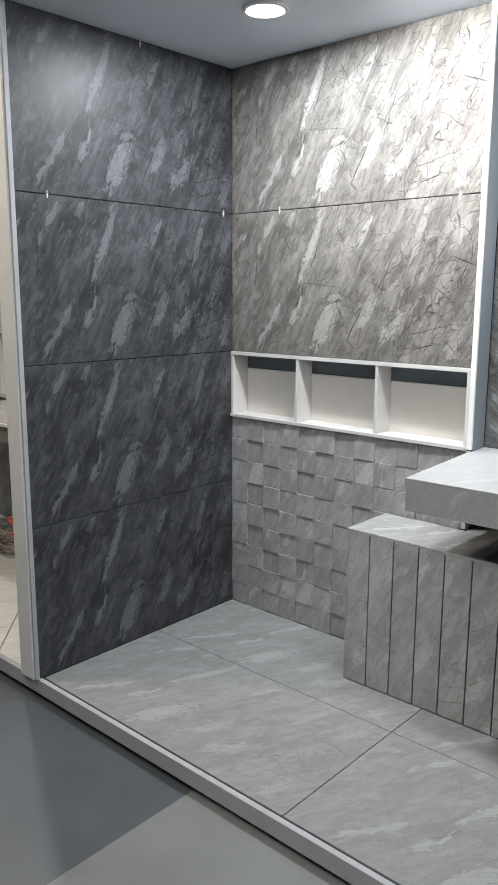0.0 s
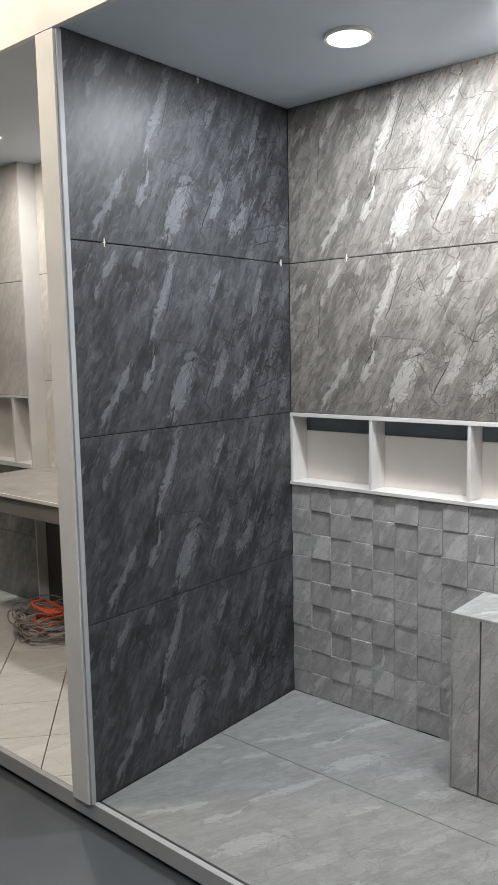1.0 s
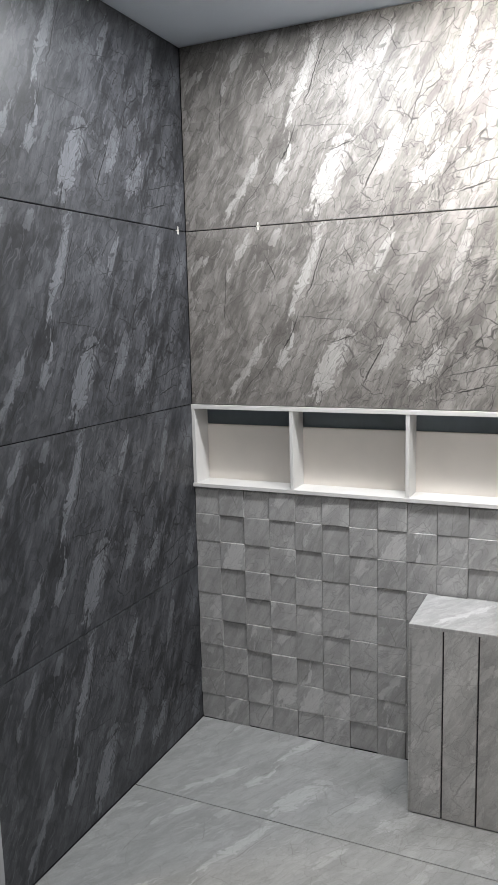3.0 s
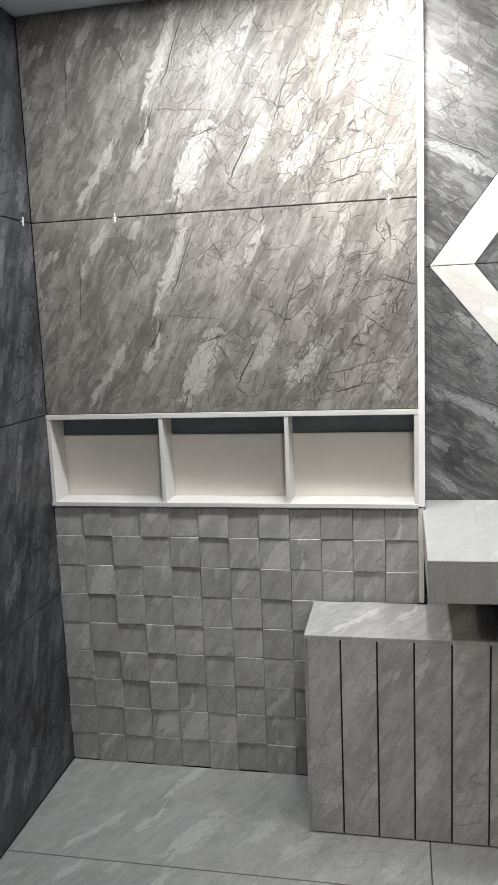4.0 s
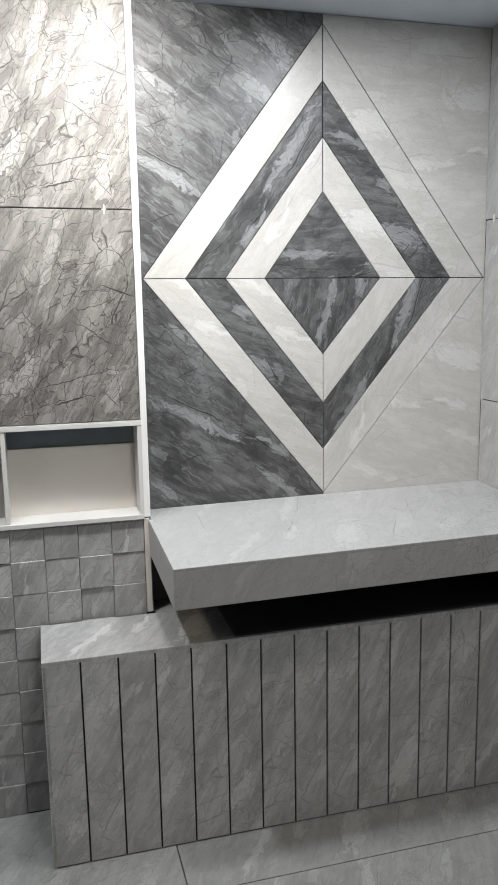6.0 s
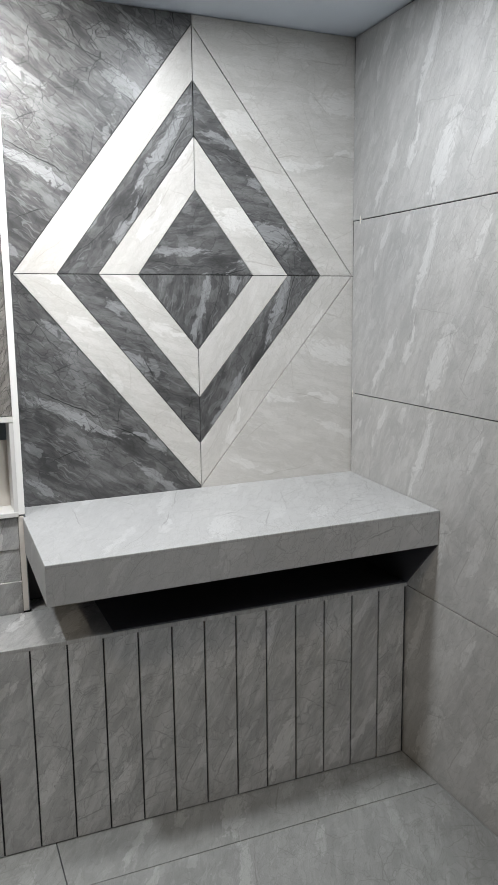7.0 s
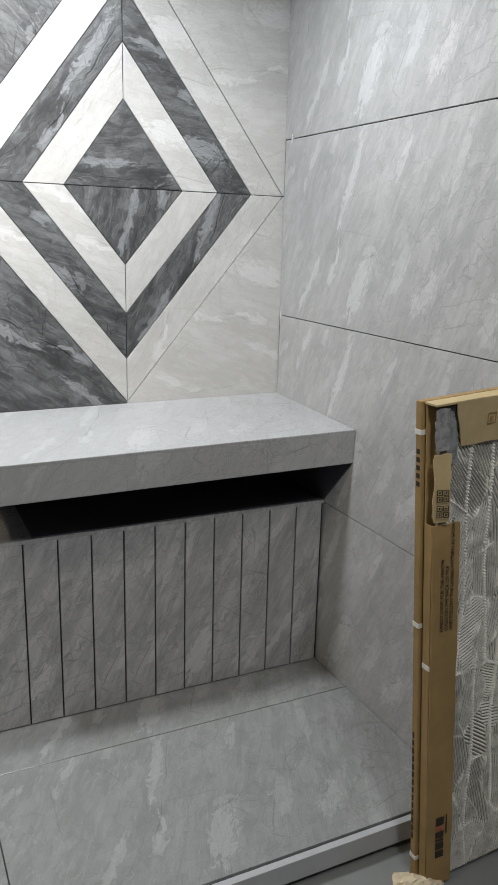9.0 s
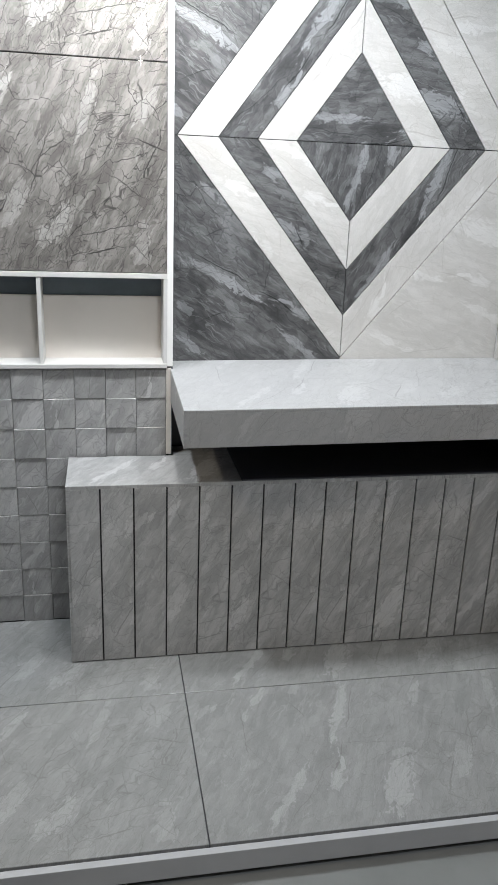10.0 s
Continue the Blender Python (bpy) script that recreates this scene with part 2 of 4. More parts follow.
def plain_mat(name, colour, rough=0.5, vary=0.08, scale=14.0, metal=0.0, bump=0.04, fine=220.0):
    m, nt, bsdf = mat_new(name)
    tc = nt.nodes.new("ShaderNodeTexCoord")
    big = grain_noise(nt, tc.outputs["Object"], scale, 5.0, 0.6).outputs[0]
    small = grain_noise(nt, tc.outputs["Object"], fine, 2.0).outputs[0]
    a = tuple(max(0.0, c * (1 - vary)) for c in colour)
    b = tuple(min(1.0, c * (1 + vary)) for c in colour)
    nt.links.new(mix_rgb(nt, ramp(nt, big, 0.3, 0.7), a, b), bsdf.inputs["Base Color"])
    nt.links.new(ramp(nt, big, 0.2, 0.8, max(0.02, rough - 0.06), min(1, rough + 0.06)), bsdf.inputs["Roughness"])
    bsdf.inputs["Metallic"].default_value = metal
    bp = nt.nodes.new("ShaderNodeBump")
    bp.inputs["Strength"].default_value, bp.inputs["Distance"].default_value = bump, 0.002
    nt.links.new(small, bp.inputs["Height"])
    nt.links.new(bp.outputs[0], bsdf.inputs["Normal"])
    return m


def glow_mat(name, colour, strength):
    m, nt, bsdf = mat_new(name)
    bsdf.inputs["Base Color"].default_value = (0.8, 0.8, 0.8, 1)
    bsdf.inputs["Emission Color"].default_value = (*colour, 1)
    bsdf.inputs["Emission Strength"].default_value = strength
    return m


DK = dict(dark=(0.024, 0.0254, 0.0284), mid=(0.090, 0.094, 0.103), pale=(0.175, 0.182, 0.196), crack=(0.008, 0.008, 0.009))
MD = dict(dark=(0.112, 0.104, 0.095), mid=(0.265, 0.249, 0.230), pale=(0.40, 0.385, 0.362), crack=(0.018, 0.0165, 0.015))
DC = dict(dark=(0.046, 0.046, 0.047), mid=(0.170, 0.170, 0.171), pale=(0.29, 0.296, 0.302), crack=(0.008, 0.010, 0.010))
LT = dict(dark=(0.40, 0.396, 0.388), mid=(0.52, 0.513, 0.502), pale=(0.63, 0.625, 0.615), crack=(0.22, 0.21, 0.20))
GR = dict(dark=(0.29, 0.286, 0.279), mid=(0.42, 0.415, 0.405), pale=(0.53, 0.525, 0.515), crack=(0.12, 0.118, 0.114))
M_DARK = tile_mat("charcoal_marble_tile", **DK, rough=0.44, spec=0.42)
M_MID = tile_mat("warm_grey_marble_tile", **MD, rough=0.50, spec=0.3)
M_DARK_CUT = tile_mat("dark_grey_marble_cut", **DC, rough=0.38)
M_LIGHT = tile_mat("pale_marble_tile", **LT, rough=0.38, crack_amount=0.42)
M_LIGHT_CUT = tile_mat("pale_marble_cut", dark=(0.50, 0.488, 0.462), mid=(0.59, 0.575, 0.55), pale=(0.66, 0.65, 0.63), crack=(0.34, 0.32, 0.29),
                       rough=0.36, crack_amount=0.50)
M_PLANK = tile_mat("grey_marble_plank", dark=(0.33, 0.33, 0.325), mid=(0.50, 0.50, 0.493), pale=(0.62, 0.62, 0.612), crack=(0.13, 0.128, 0.124), rough=0.34, shift=(1.08, 0.0), vary=0.10, crack_amount=0.48)
M_MOSAIC = tile_mat("grey_marble_mosaic", **GR, rough=0.36, shift=(1.05, 0.48), vary=0.26, crack_amount=0.48)
M_FLOOR = tile_mat("grey_marble_floor", dark=(0.262, 0.266, 0.262), mid=(0.330, 0.334, 0.330), pale=(0.405, 0.409, 0.405), crack=(0.14, 0.135, 0.128), rough=0.20, crack_amount=0.4)
M_COUNTER = tile_mat("pale_marble_counter", dark=(0.40, 0.403, 0.404), mid=(0.455, 0.458, 0.458), pale=(0.515, 0.518, 0.518), crack=(0.15, 0.148, 0.145), rough=0.35, crack_amount=0.50)
M_NB_TILE = tile_mat("cream_marble_tile", dark=(0.50, 0.46, 0.41), mid=(0.62, 0.58, 0.53), pale=(0.72, 0.70, 0.66), crack=(0.30, 0.27, 0.23), shift=(0.2, 0.0))
M_NB_LOW = tile_mat("mid_grey_marble_tile", dark=(0.14, 0.14, 0.14), mid=(0.27, 0.27, 0.268), pale=(0.38, 0.38, 0.375), crack=(0.04, 0.04, 0.04), rough=0.3)
M_NB_FLOOR = tile_mat("white_marble_tile", dark=(0.66, 0.65, 0.62), mid=(0.76, 0.75, 0.72), pale=(0.80, 0.80, 0.79), crack=(0.50, 0.48, 0.45), shift=(0.9, 0.3), crack_amount=0.5)
M_GROUT = plain_mat("dark_joint", (0.030, 0.030, 0.032), 0.9)
M_WHITE = plain_mat("white_paint", (0.80, 0.79, 0.77), 0.42, 0.04, 6.0)
M_SHELF = plain_mat("off_white_shelf_paint", (0.60, 0.59, 0.57), 0.45, 0.05, 6.0)
M_CREAM = plain_mat("cream_board", (0.70, 0.655, 0.60), 0.55, 0.04, 5.0)
M_BLUEGREY = plain_mat("blue_grey_paint", (0.25, 0.28, 0.305), 0.55, 0.05, 4.0)
M_CEIL = plain_mat("pale_blue_grey_ceiling_paint", (0.64, 0.70, 0.78), 0.55, 0.04, 2.5)
M_BLACK = plain_mat("black_board_and_shade", (0.085, 0.085, 0.098), 0.5)
M_FLOOR_DARK = plain_mat("slate_floor_coating", (0.085, 0.095, 0.105), 0.42, 0.12, 3.0, bump=0.06)
M_FLOOR_GREY = plain_mat("grey_floor_coating", (0.20, 0.205, 0.20), 0.42, 0.10, 3.0, bump=0.06)
M_ALU = plain_mat("grey_edge_profile", (0.44, 0.445, 0.455), 0.45, 0.05, 8.0)
M_ROOM = plain_mat("showroom_wall_paint", (0.70, 0.67, 0.62), 0.7, 0.05, 1.5)
M_CARD = plain_mat("brown_cardboard", (0.33, 0.215, 0.085), 0.75, 0.14, 9.0, bump=0.25, fine=90.0)
M_CARD_PALE = plain_mat("pale_cardboard", (0.50, 0.38, 0.20), 0.75, 0.12, 9.0, bump=0.25, fine=90.0)
M_INK = plain_mat("black_ink", (0.03, 0.022, 0.015), 0.8)
M_MORTAR = plain_mat("grey_adhesive", (0.62, 0.595, 0.535), 0.30, 0.18, 30.0)
M_FILM = plain_mat("grey_plastic_film", (0.26, 0.26, 0.26), 0.28, 0.25, 60.0)
M_STRAP = plain_mat("white_strap", (0.72, 0.70, 0.64), 0.4)
M_WIRE = plain_mat("grey_brown_wire", (0.30, 0.26, 0.23), 0.5)
M_ORANGE = plain_mat("orange_cable", (0.70, 0.13, 0.06), 0.45)
M_GLOW = glow_mat("lit_diffuser", (1.0, 0.99, 0.97), 14.0)


# ---- mesh helpers ----
def box(bm, x0, y0, z0, x1, y1, z1, bevel=0.0):
    vs = [bm.verts.new((x, y, z)) for x in (x0, x1) for y in (y0, y1) for z in (z0, z1)]
    fs = [bm.faces.new([vs[i] for i in f]) for f in
          ((0, 1, 3, 2), (4, 6, 7, 5), (0, 4, 5, 1), (2, 3, 7, 6), (0, 2, 6, 4), (1, 5, 7, 3))]
    if bevel:
        es = {e for f in fs for e in f.edges}
        bmesh.ops.bevel(bm, geom=list(es), offset=bevel, segments=2, affect="EDGES", profile=0.6)
    return bm


def make(name, bm, material, parent=None, m=None):
    bmesh.ops.recalc_face_normals(bm, faces=bm.faces[:])
    me = bpy.data.meshes.new(name)
    bm.to_mesh(me)
    bm.free()
    me.materials.append(material)
    ob = new(name, me)
    if parent is not None:
        ob.parent = parent
    if m is not None:
        ob.matrix_basis = m
    return ob


def part(name, bm, material, parent, label=""):
    ob = make(name, bm, material, parent)
    return tagged(ob, label) if label else ob


def boxed(name, material, parent, dims, bevel=0.0, label="", m=None):
    ob = make(name, box(bmesh.new(), *dims, bevel), material, parent, m)
    return tagged(ob, label) if label else ob


def empty(name, x, y, z, label, category, group="", rz=0.0, rx=0.0, ry=0.0):
    ob = new(name)
    ob.matrix_basis = pose(x, y, z, rx, ry, rz)
    return tagged(ob, label, category, group)


def structure(name, label, dims, material, bevel=0.0):
    ob = make(name, box(bmesh.new(), *dims, bevel), material)
    return tagged(ob, label, kind="structure")


def slab_mesh(name, poly, thick, material, edge=0.0008):
    """A flat piece with a worn edge: polygon in local x, y, face at z = 0, body below."""
    n = len(poly)
    area = sum(poly[i][0] * poly[(i + 1) % n][1] - poly[(i + 1) % n][0] * poly[i][1] for i in range(n))
    pts = list(poly) if area > 0 else list(poly)[::-1]

    def shrunk(d):
        out = []
        for i in range(n):
            a, b, c = Vector(pts[i - 1]), Vector(pts[i]), Vector(pts[(i + 1) % n])
            e1, e2 = (b - a).normalized(), (c - b).normalized()
            n1, n2 = Vector((-e1.y, e1.x)), Vector((-e2.y, e2.x))
            bis = n1 + n2
            out.append(b + bis * (d / max(0.25, 0.5 * bis.length_squared)) * 1.0)
        return out
    rings = [[(p[0], p[1], -thick) for p in pts], [(p[0], p[1], -edge) for p in pts], [(p.x, p.y, 0.0) for p in shrunk(edge)]]
    verts = [v for r in rings for v in r]
    faces = [tuple(range(n))[::-1], tuple(range(2 * n, 3 * n))]
    for k in range(2):
        for i in range(n):
            j = (i + 1) % n
            faces.append((k * n + i, k * n + j, (k + 1) * n + j, (k + 1) * n + i))
    me = bpy.data.meshes.new(name)
    me.from_pydata(verts, [], faces)
    me.materials.append(material)
    return me


def inset_poly(poly, d):
    n = len(poly)
    area = sum(poly[i][0] * poly[(i + 1) % n][1] - poly[(i + 1) % n][0] * poly[i][1] for i in range(n))
    pts = [Vector(p) for p in (poly if area > 0 else poly[::-1])]
    out = []
    for i in range(n):
        e1, e2 = (pts[i] - pts[i - 1]).normalized(), (pts[(i + 1) % n] - pts[i]).normalized()
        n1, n2 = Vector((-e1.y, e1.x)), Vector((-e2.y, e2.x))
        bis = n1 + n2
        q = pts[i] + bis * (d / max(0.10, 0.5 * bis.length_squared))
        out.append((q.x, q.y))
    return out


def rect(x0, y0, x1, y1):
    return [(x0, y0), (x1, y0), (x1, y1), (x0, y1)]


def piece(name, me, m, parent):
    ob = new(name, me)
    ob.parent = parent
    ob.matrix_basis = m
    return ob


def axes(o, ex, ey):
    ex, ey = Vector(ex), Vector(ey)
    ez = ex.cross(ey)
    return Matrix(((ex.x, ey.x, ez.x, o[0]), (ex.y, ey.y, ez.y, o[1]), (ex.z, ey.z, ez.z, o[2]), (0, 0, 0, 1)))


def on_left(x, y, z):
    return axes((x, y, z), (0, 1, 0), (0, 0, 1))


def on_back(x, y, z):
    return axes((x, y, z), (1, 0, 0), (0, 0, 1))


def on_right(x, y, z):
    return axes((x, y, z), (0, -1, 0), (0, 0, 1))


def tube(bm, pts, r, segs=7, closed=False):
    rings, n = [], len(pts)
    pts = [Vector(p) for p in pts]
    for i, p in enumerate(pts):
        a = pts[(i - 1) % n] if closed or i else pts[i]
        b = pts[(i + 1) % n] if closed or i < n - 1 else pts[i]
        d = (b - a).normalized()
        s = d.cross(Vector((0.13, 0.21, 0.97))).normalized()
        u = d.cross(s)
        rings.append([bm.verts.new(p + r * (math.cos(t) * s + math.sin(t) * u)) for t in (2 * math.pi * k / segs for k in range(segs))])
    for i in range(n if closed else n - 1):
        a, b = rings[i], rings[(i + 1) % n]
        for k in range(segs):
            bm.faces.new((a[k], a[(k + 1) % segs], b[(k + 1) % segs], b[k]))
    if not closed:
        bm.faces.new(rings[0][::-1])
        bm.faces.new(rings[-1])
    return bm


def disc_ring(bm, cx, cy, z0, z1, r0, r1, segs=48):
    loops = []
    for r, z in ((r0, z1), (r0, z0), (r1 - 0.003, z0), (r1, z0 + 0.003), (r1, z1)):
        loops.append([bm.verts.new((cx + r * math.cos(2 * math.pi * k / segs), cy + r * math.sin(2 * math.pi * k / segs), z)) for k in range(segs)])
    for a, b in zip(loops, loops[1:] + loops[:1]):
        for k in range(segs):
            bm.faces.new((a[k], a[(k + 1) % segs], b[(k + 1) % segs], b[k]))
    return bm


def disc(bm, cx, cy, z0, z1, r, segs=48):
    a = [bm.verts.new((cx + r * math.cos(2 * math.pi * k / segs), cy + r * math.sin(2 * math.pi * k / segs), z0)) for k in range(segs)]
    b = [bm.verts.new((v.co.x, v.co.y, z1)) for v in a]
    bm.faces.new(a[::-1])
    bm.faces.new(b)
    for k in range(segs):
        bm.faces.new((a[k], a[(k + 1) % segs], b[(k + 1) % segs], b[k]))
    return bm


# ---- plan of the booth (metres): x along the back, y towards the back, z = 0 on the tiled platform ----
W, D, H = 2.365, 1.068, 2.40       # inner width, depth, height
GROUND = -0.08
BACK = 0.098                        # face of the recessed wall with the diamond
PANEL = 1.180                       # right edge of the proud panel

# showroom shell
floor = structure("floor", "slate grey coated showroom floor", (-7, -7, GROUND - 0.1, 9, 1.2, GROUND), M_FLOOR_DARK)
floor_light = structure("floor_strip", "lighter grey coated strip of the showroom floor", (0.845, -7, GROUND, 9, -1.03, GROUND + 0.004), M_FLOOR_GREY)
structure("ceiling_showroom", "plain white showroom ceiling", (-7, -7, 3.30, 9, 1.2, 3.40), M_ROOM)
structure("wall_south", "plain painted showroom wall", (-7, -7.1, GROUND, 9, -7, 3.3), M_ROOM)
structure("wall_west", "plain painted showroom wall", (-7.1, -7, GROUND, -7, 1.2, 3.3), M_ROOM)
structure("wall_east", "plain painted showroom wall", (9, -7, GROUND, 9.1, 1.2, 3.3), M_ROOM)
structure("wall_north", "plain painted wall behind the booths", (-7, 0.2, GROUND, 9, 0.3, 3.3), M_ROOM)

# platform
platform = structure("platform", "low platform under the tiled booth", (0.0, -1.055, GROUND, 2.45, 0.2, -0.0095), M_BLACK)
structure("platform_neighbour", "low platform under the neighbouring booth", (-3.2, -1.055, GROUND, -0.002, 0.2, -0.0095), M_BLACK)
bm = box(bmesh.new(), -3.2, -1.0865, -0.056, 2.45, -1.0675, 0.002, 0.0015)
tagged(make("trim_kerb", bm, M_ALU), "pale metal edge trim along the platform", kind="structure")

# partition walls, ceiling, fascia
wall_left = structure("wall_left", "booth partition clad with dark grey marble tiles", (-0.079, -1.078, -0.009, -0.0065, 0.2, 2.60), M_GROUT)
wall_right = structure("wall_right", "booth partition clad with pale marble tiles", (W + 0.0065, -1.070, -0.009, W + 0.079, 0.2, 2.60), M_GROUT)
wall_back = structure("wall_back", "recessed back wall with a tiled diamond", (0, BACK + 0.0065, -0.009, W + 0.006, 0.199, 2.60), M_GROUT)
structure("wall_back_panel", "proud back panel clad with grey marble tiles", (-0.006, 0.0065, 1.200, PANEL, BACK + 0.006, 2.60), M_GROUT)
structure("wall_back_base", "proud back panel behind the stepped mosaic", (-0.006, 0.0125, -0.009, PANEL, BACK + 0.006, 0.898), M_GROUT)
structure("ceiling", "smooth blue-grey painted booth ceiling", (-0.006, -1.085, H, W + 0.006, BACK + 0.006, H + 0.08), M_CEIL)
structure("fascia", "white painted fascia above the booths", (-3.2, -1.1035, 2.392, 4.4, -1.086, 3.0), M_WHITE)
structure("fascia_end", "white painted wall beyond the booth", (2.46, -1.0, GROUND, 4.4, -0.9, 3.0), M_ROOM)
structure("trim_post_left", "white painted end board of the partition", (-0.090, -1.102, 0.003, -0.006, -1.0785, 2.391), M_WHITE, 0.0015)
structure("trim_edge_left", "slim pale edge profile beside the tiles", (-0.0055, -1.0955, 0.003, 0.0035, -1.0785, 2.391), M_ALU, 0.001)
structure("trim_post_right", "white painted end board of the partition", (W + 0.006, -1.094, 0.003, W + 0.086, -1.0705, 2.391), M_WHITE, 0.0015)
structure("trim_edge_right", "slim pale edge profile beside the tiles", (W - 0.0035, -1.0875, 0.003, W + 0.0055, -1.0705, 2.391), M_ALU, 0.001)
structure("trim_panel", "white vertical edge profile of the proud panel", (PANEL - 0.006, -0.0045, 0.905, PANEL + 0.0125, 0.006, H), M_WHITE, 0.001)
structure("trim_panel_return", "grey painted return beside the proud panel", (PANEL + 0.0005, 0.0065, 0.60, PANEL + 0.012, BACK - 0.001, H), M_BLUEGREY)
structure("trim_mosaic_edge", "pale edge strip closing the mosaic", (PANEL - 0.008, -0.0065, 0.606, PANEL + 0.008, 0.006, 0.899), M_CREAM)
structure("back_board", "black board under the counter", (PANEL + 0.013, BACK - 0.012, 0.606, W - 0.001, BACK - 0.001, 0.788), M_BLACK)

# ---- niche shelf ----
niche = empty("niche_shelf", 0.59, 0.05, 0.90, "white three-compartment recessed wall niche with cream back", "niche")
def nich(name, mat_, x0, y0, z0, x1, y1, z1, bevel=0.001, label=""):
    boxed(name, mat_, niche, (x0 - 0.59, y0 - 0.05, z0 - 0.90, x1 - 0.59, y1 - 0.05, z1 - 0.90), bevel, label)
nich("back", M_CREAM, 0.0, 0.094, 0.900, 1.179, 0.1035, 1.1175, 0.0008, "smooth cream back board")
# the top of the niche back is a darker, bluer strip
nich("upper_back", plain_mat("dark_blue_grey_strip", (0.15, 0.18, 0.205), 0.6), 0.0, 0.098, 1.118, 1.179, 0.1035, 1.199, 0, "dark blue-grey strip above the back board")
nich("top_board", M_SHELF, 0.0, -0.008, 1.184, 1.174, 0.0935, 1.199)
nich("bottom_board", M_SHELF, 0.0, -0.012, 0.9005, 1.174, 0.0935, 0.914)
for x in (0.0005, 0.377, 0.775, 1.162):
    nich("divider", M_SHELF, x, -0.006, 0.9145, x + 0.0125, 0.0935, 1.1835)

# ---- ceiling lights ----
def ceiling_light(x, y, z, label):
    lamp = empty("ceiling_light", x, y, z, label, "downlight", "booth downlights")
    part("rim", disc_ring(bmesh.new(), 0, 0, -0.010, -0.0005, 0.066, 0.078), M_WHITE, lamp, "white rim")
    part("diffuser", disc(bmesh.new(), 0, 0, -0.007, -0.0005, 0.0655), M_GLOW, lamp, "glowing white diffuser")
ceiling_light(*LAMP_A, H, "round white recessed downlight glowing in the ceiling")
ceiling_light(*LAMP_B, H, "round white recessed downlight glowing in the ceiling")
ceiling_light(*LAMP_C, H, "round white recessed downlight glowing in the ceiling")
ceiling_light(*LAMP_N, 2.50, "round white downlight glowing in the neighbouring ceiling")

# ---- bench base with vertical strips ----
BX, BY, BZ = 0.853, -0.279, 0.604
bench = empty("bench", (BX + W) / 2, -0.09, 0.0, "low built-in bench clad with grey marble strips", "bench")
ox, oy = (BX + W) / 2, -0.09
boxed("core", M_GROUT, bench, (BX + 0.010 - ox, BY + 0.0075 - oy, 0.0, W - 0.002 - ox, -0.014 - oy, BZ - 0.012))
core = boxed("core", M_GROUT, bench, (PANEL + 0.016 - ox, -0.0145 - oy, 0.0, W - 0.002 - ox, BACK - 0.001 - oy, BZ - 0.012))
top_me = slab_mesh("top_tile", rect(0, 0, W - 0.001 - BX, -0.016 - BY), 0.011, M_PLANK, 0.001)
piece("top_tile", top_me, Matrix.Translation((BX - ox, BY - oy, BZ)), bench)
top_me2 = slab_mesh("top_tile", rect(0, 0, W - 0.001 - PANEL - 0.016, BACK - 0.014 + 0.016), 0.011, M_PLANK, 0.001)
piece("top_tile", top_me2, Matrix.Translation((PANEL + 0.016 - ox, -0.0155 - oy, BZ)), bench)
side_me = slab_mesh("side_tile", rect(0, 0.002, -0.016 - BY, BZ - 0.0115), 0.009, M_PLANK, 0.001)
piece("side_tile", side_me, axes((BX - ox, -0.016 - oy, 0), (0, -1, 0), (0, 0, 1)), bench)
NPL = 15
pw = (W - 0.008 - BX) / NPL
plank_me = slab_mesh("strip", rect(0.0024, 0.004, pw - 0.0024, BZ - 0.0115), 0.009, M_PLANK, 0.001)
for i in range(NPL):
    piece("strip", plank_me, on_back(BX + i * pw - ox, BY - oy, 0.0), bench)

# ---- counter ----
CX0, CX1, CY, CZ0, CZ1 = 1.186, W - 0.001, -0.440, 0.778, 0.889
counter = empty("counter", 1.776, -0.17, CZ0 + 0.007, "thick pale marble counter slab fixed to the wall", "counter", rx=2.4, ry=-0.5)
def ctr(name, me, m):
    piece(name, me, Matrix.Translation((-1.776, 0.17, -CZ0)) @ m, counter)
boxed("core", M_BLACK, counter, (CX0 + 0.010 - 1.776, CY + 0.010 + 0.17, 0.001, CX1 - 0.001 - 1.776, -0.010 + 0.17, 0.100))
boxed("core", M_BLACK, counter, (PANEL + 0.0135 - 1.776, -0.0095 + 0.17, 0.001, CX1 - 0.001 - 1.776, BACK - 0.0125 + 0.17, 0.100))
ctr("top_tile", slab_mesh("top_tile", [(0, 0), (CX1 - CX0, 0), (CX1 - CX0, BACK + 0.003 - CY), (0.0085, BACK + 0.003 - CY), (0.0085, -0.006 - CY), (0, -0.006 - CY)], 0.009, M_COUNTER, 0.0012),
    Matrix.Translation((CX0, CY, CZ1)))
ctr("front_tile", slab_mesh("front_tile", rect(0, 0, CX1 - CX0, CZ1 - CZ0 - 0.0095), 0.009, M_COUNTER, 0.0012), on_back(CX0, CY, CZ0))
ctr("end_tile", slab_mesh("end_tile", rect(0, 0, -0.016 - CY, CZ1 - CZ0 - 0.0095), 0.009, M_COUNTER, 0.0012),
    axes((CX0, -0.006, CZ0), (0, -1, 0), (0, 0, 1)))

# added black sheet, cut to the outline of the counter's shade on the wall
tri = slab_mesh("side_shade", [(-BACK + 0.013, 0.606), (0.278, 0.606), (0.438, 0.777), (-BACK + 0.013, 0.777)], 0.004, M_BLACK, 0.0005)
tagged(piece("side_shade", tri, on_right(W - 0.0045, 0.0, 0.0), None), "slanted black sheet for the shade under the counter", kind="structure")
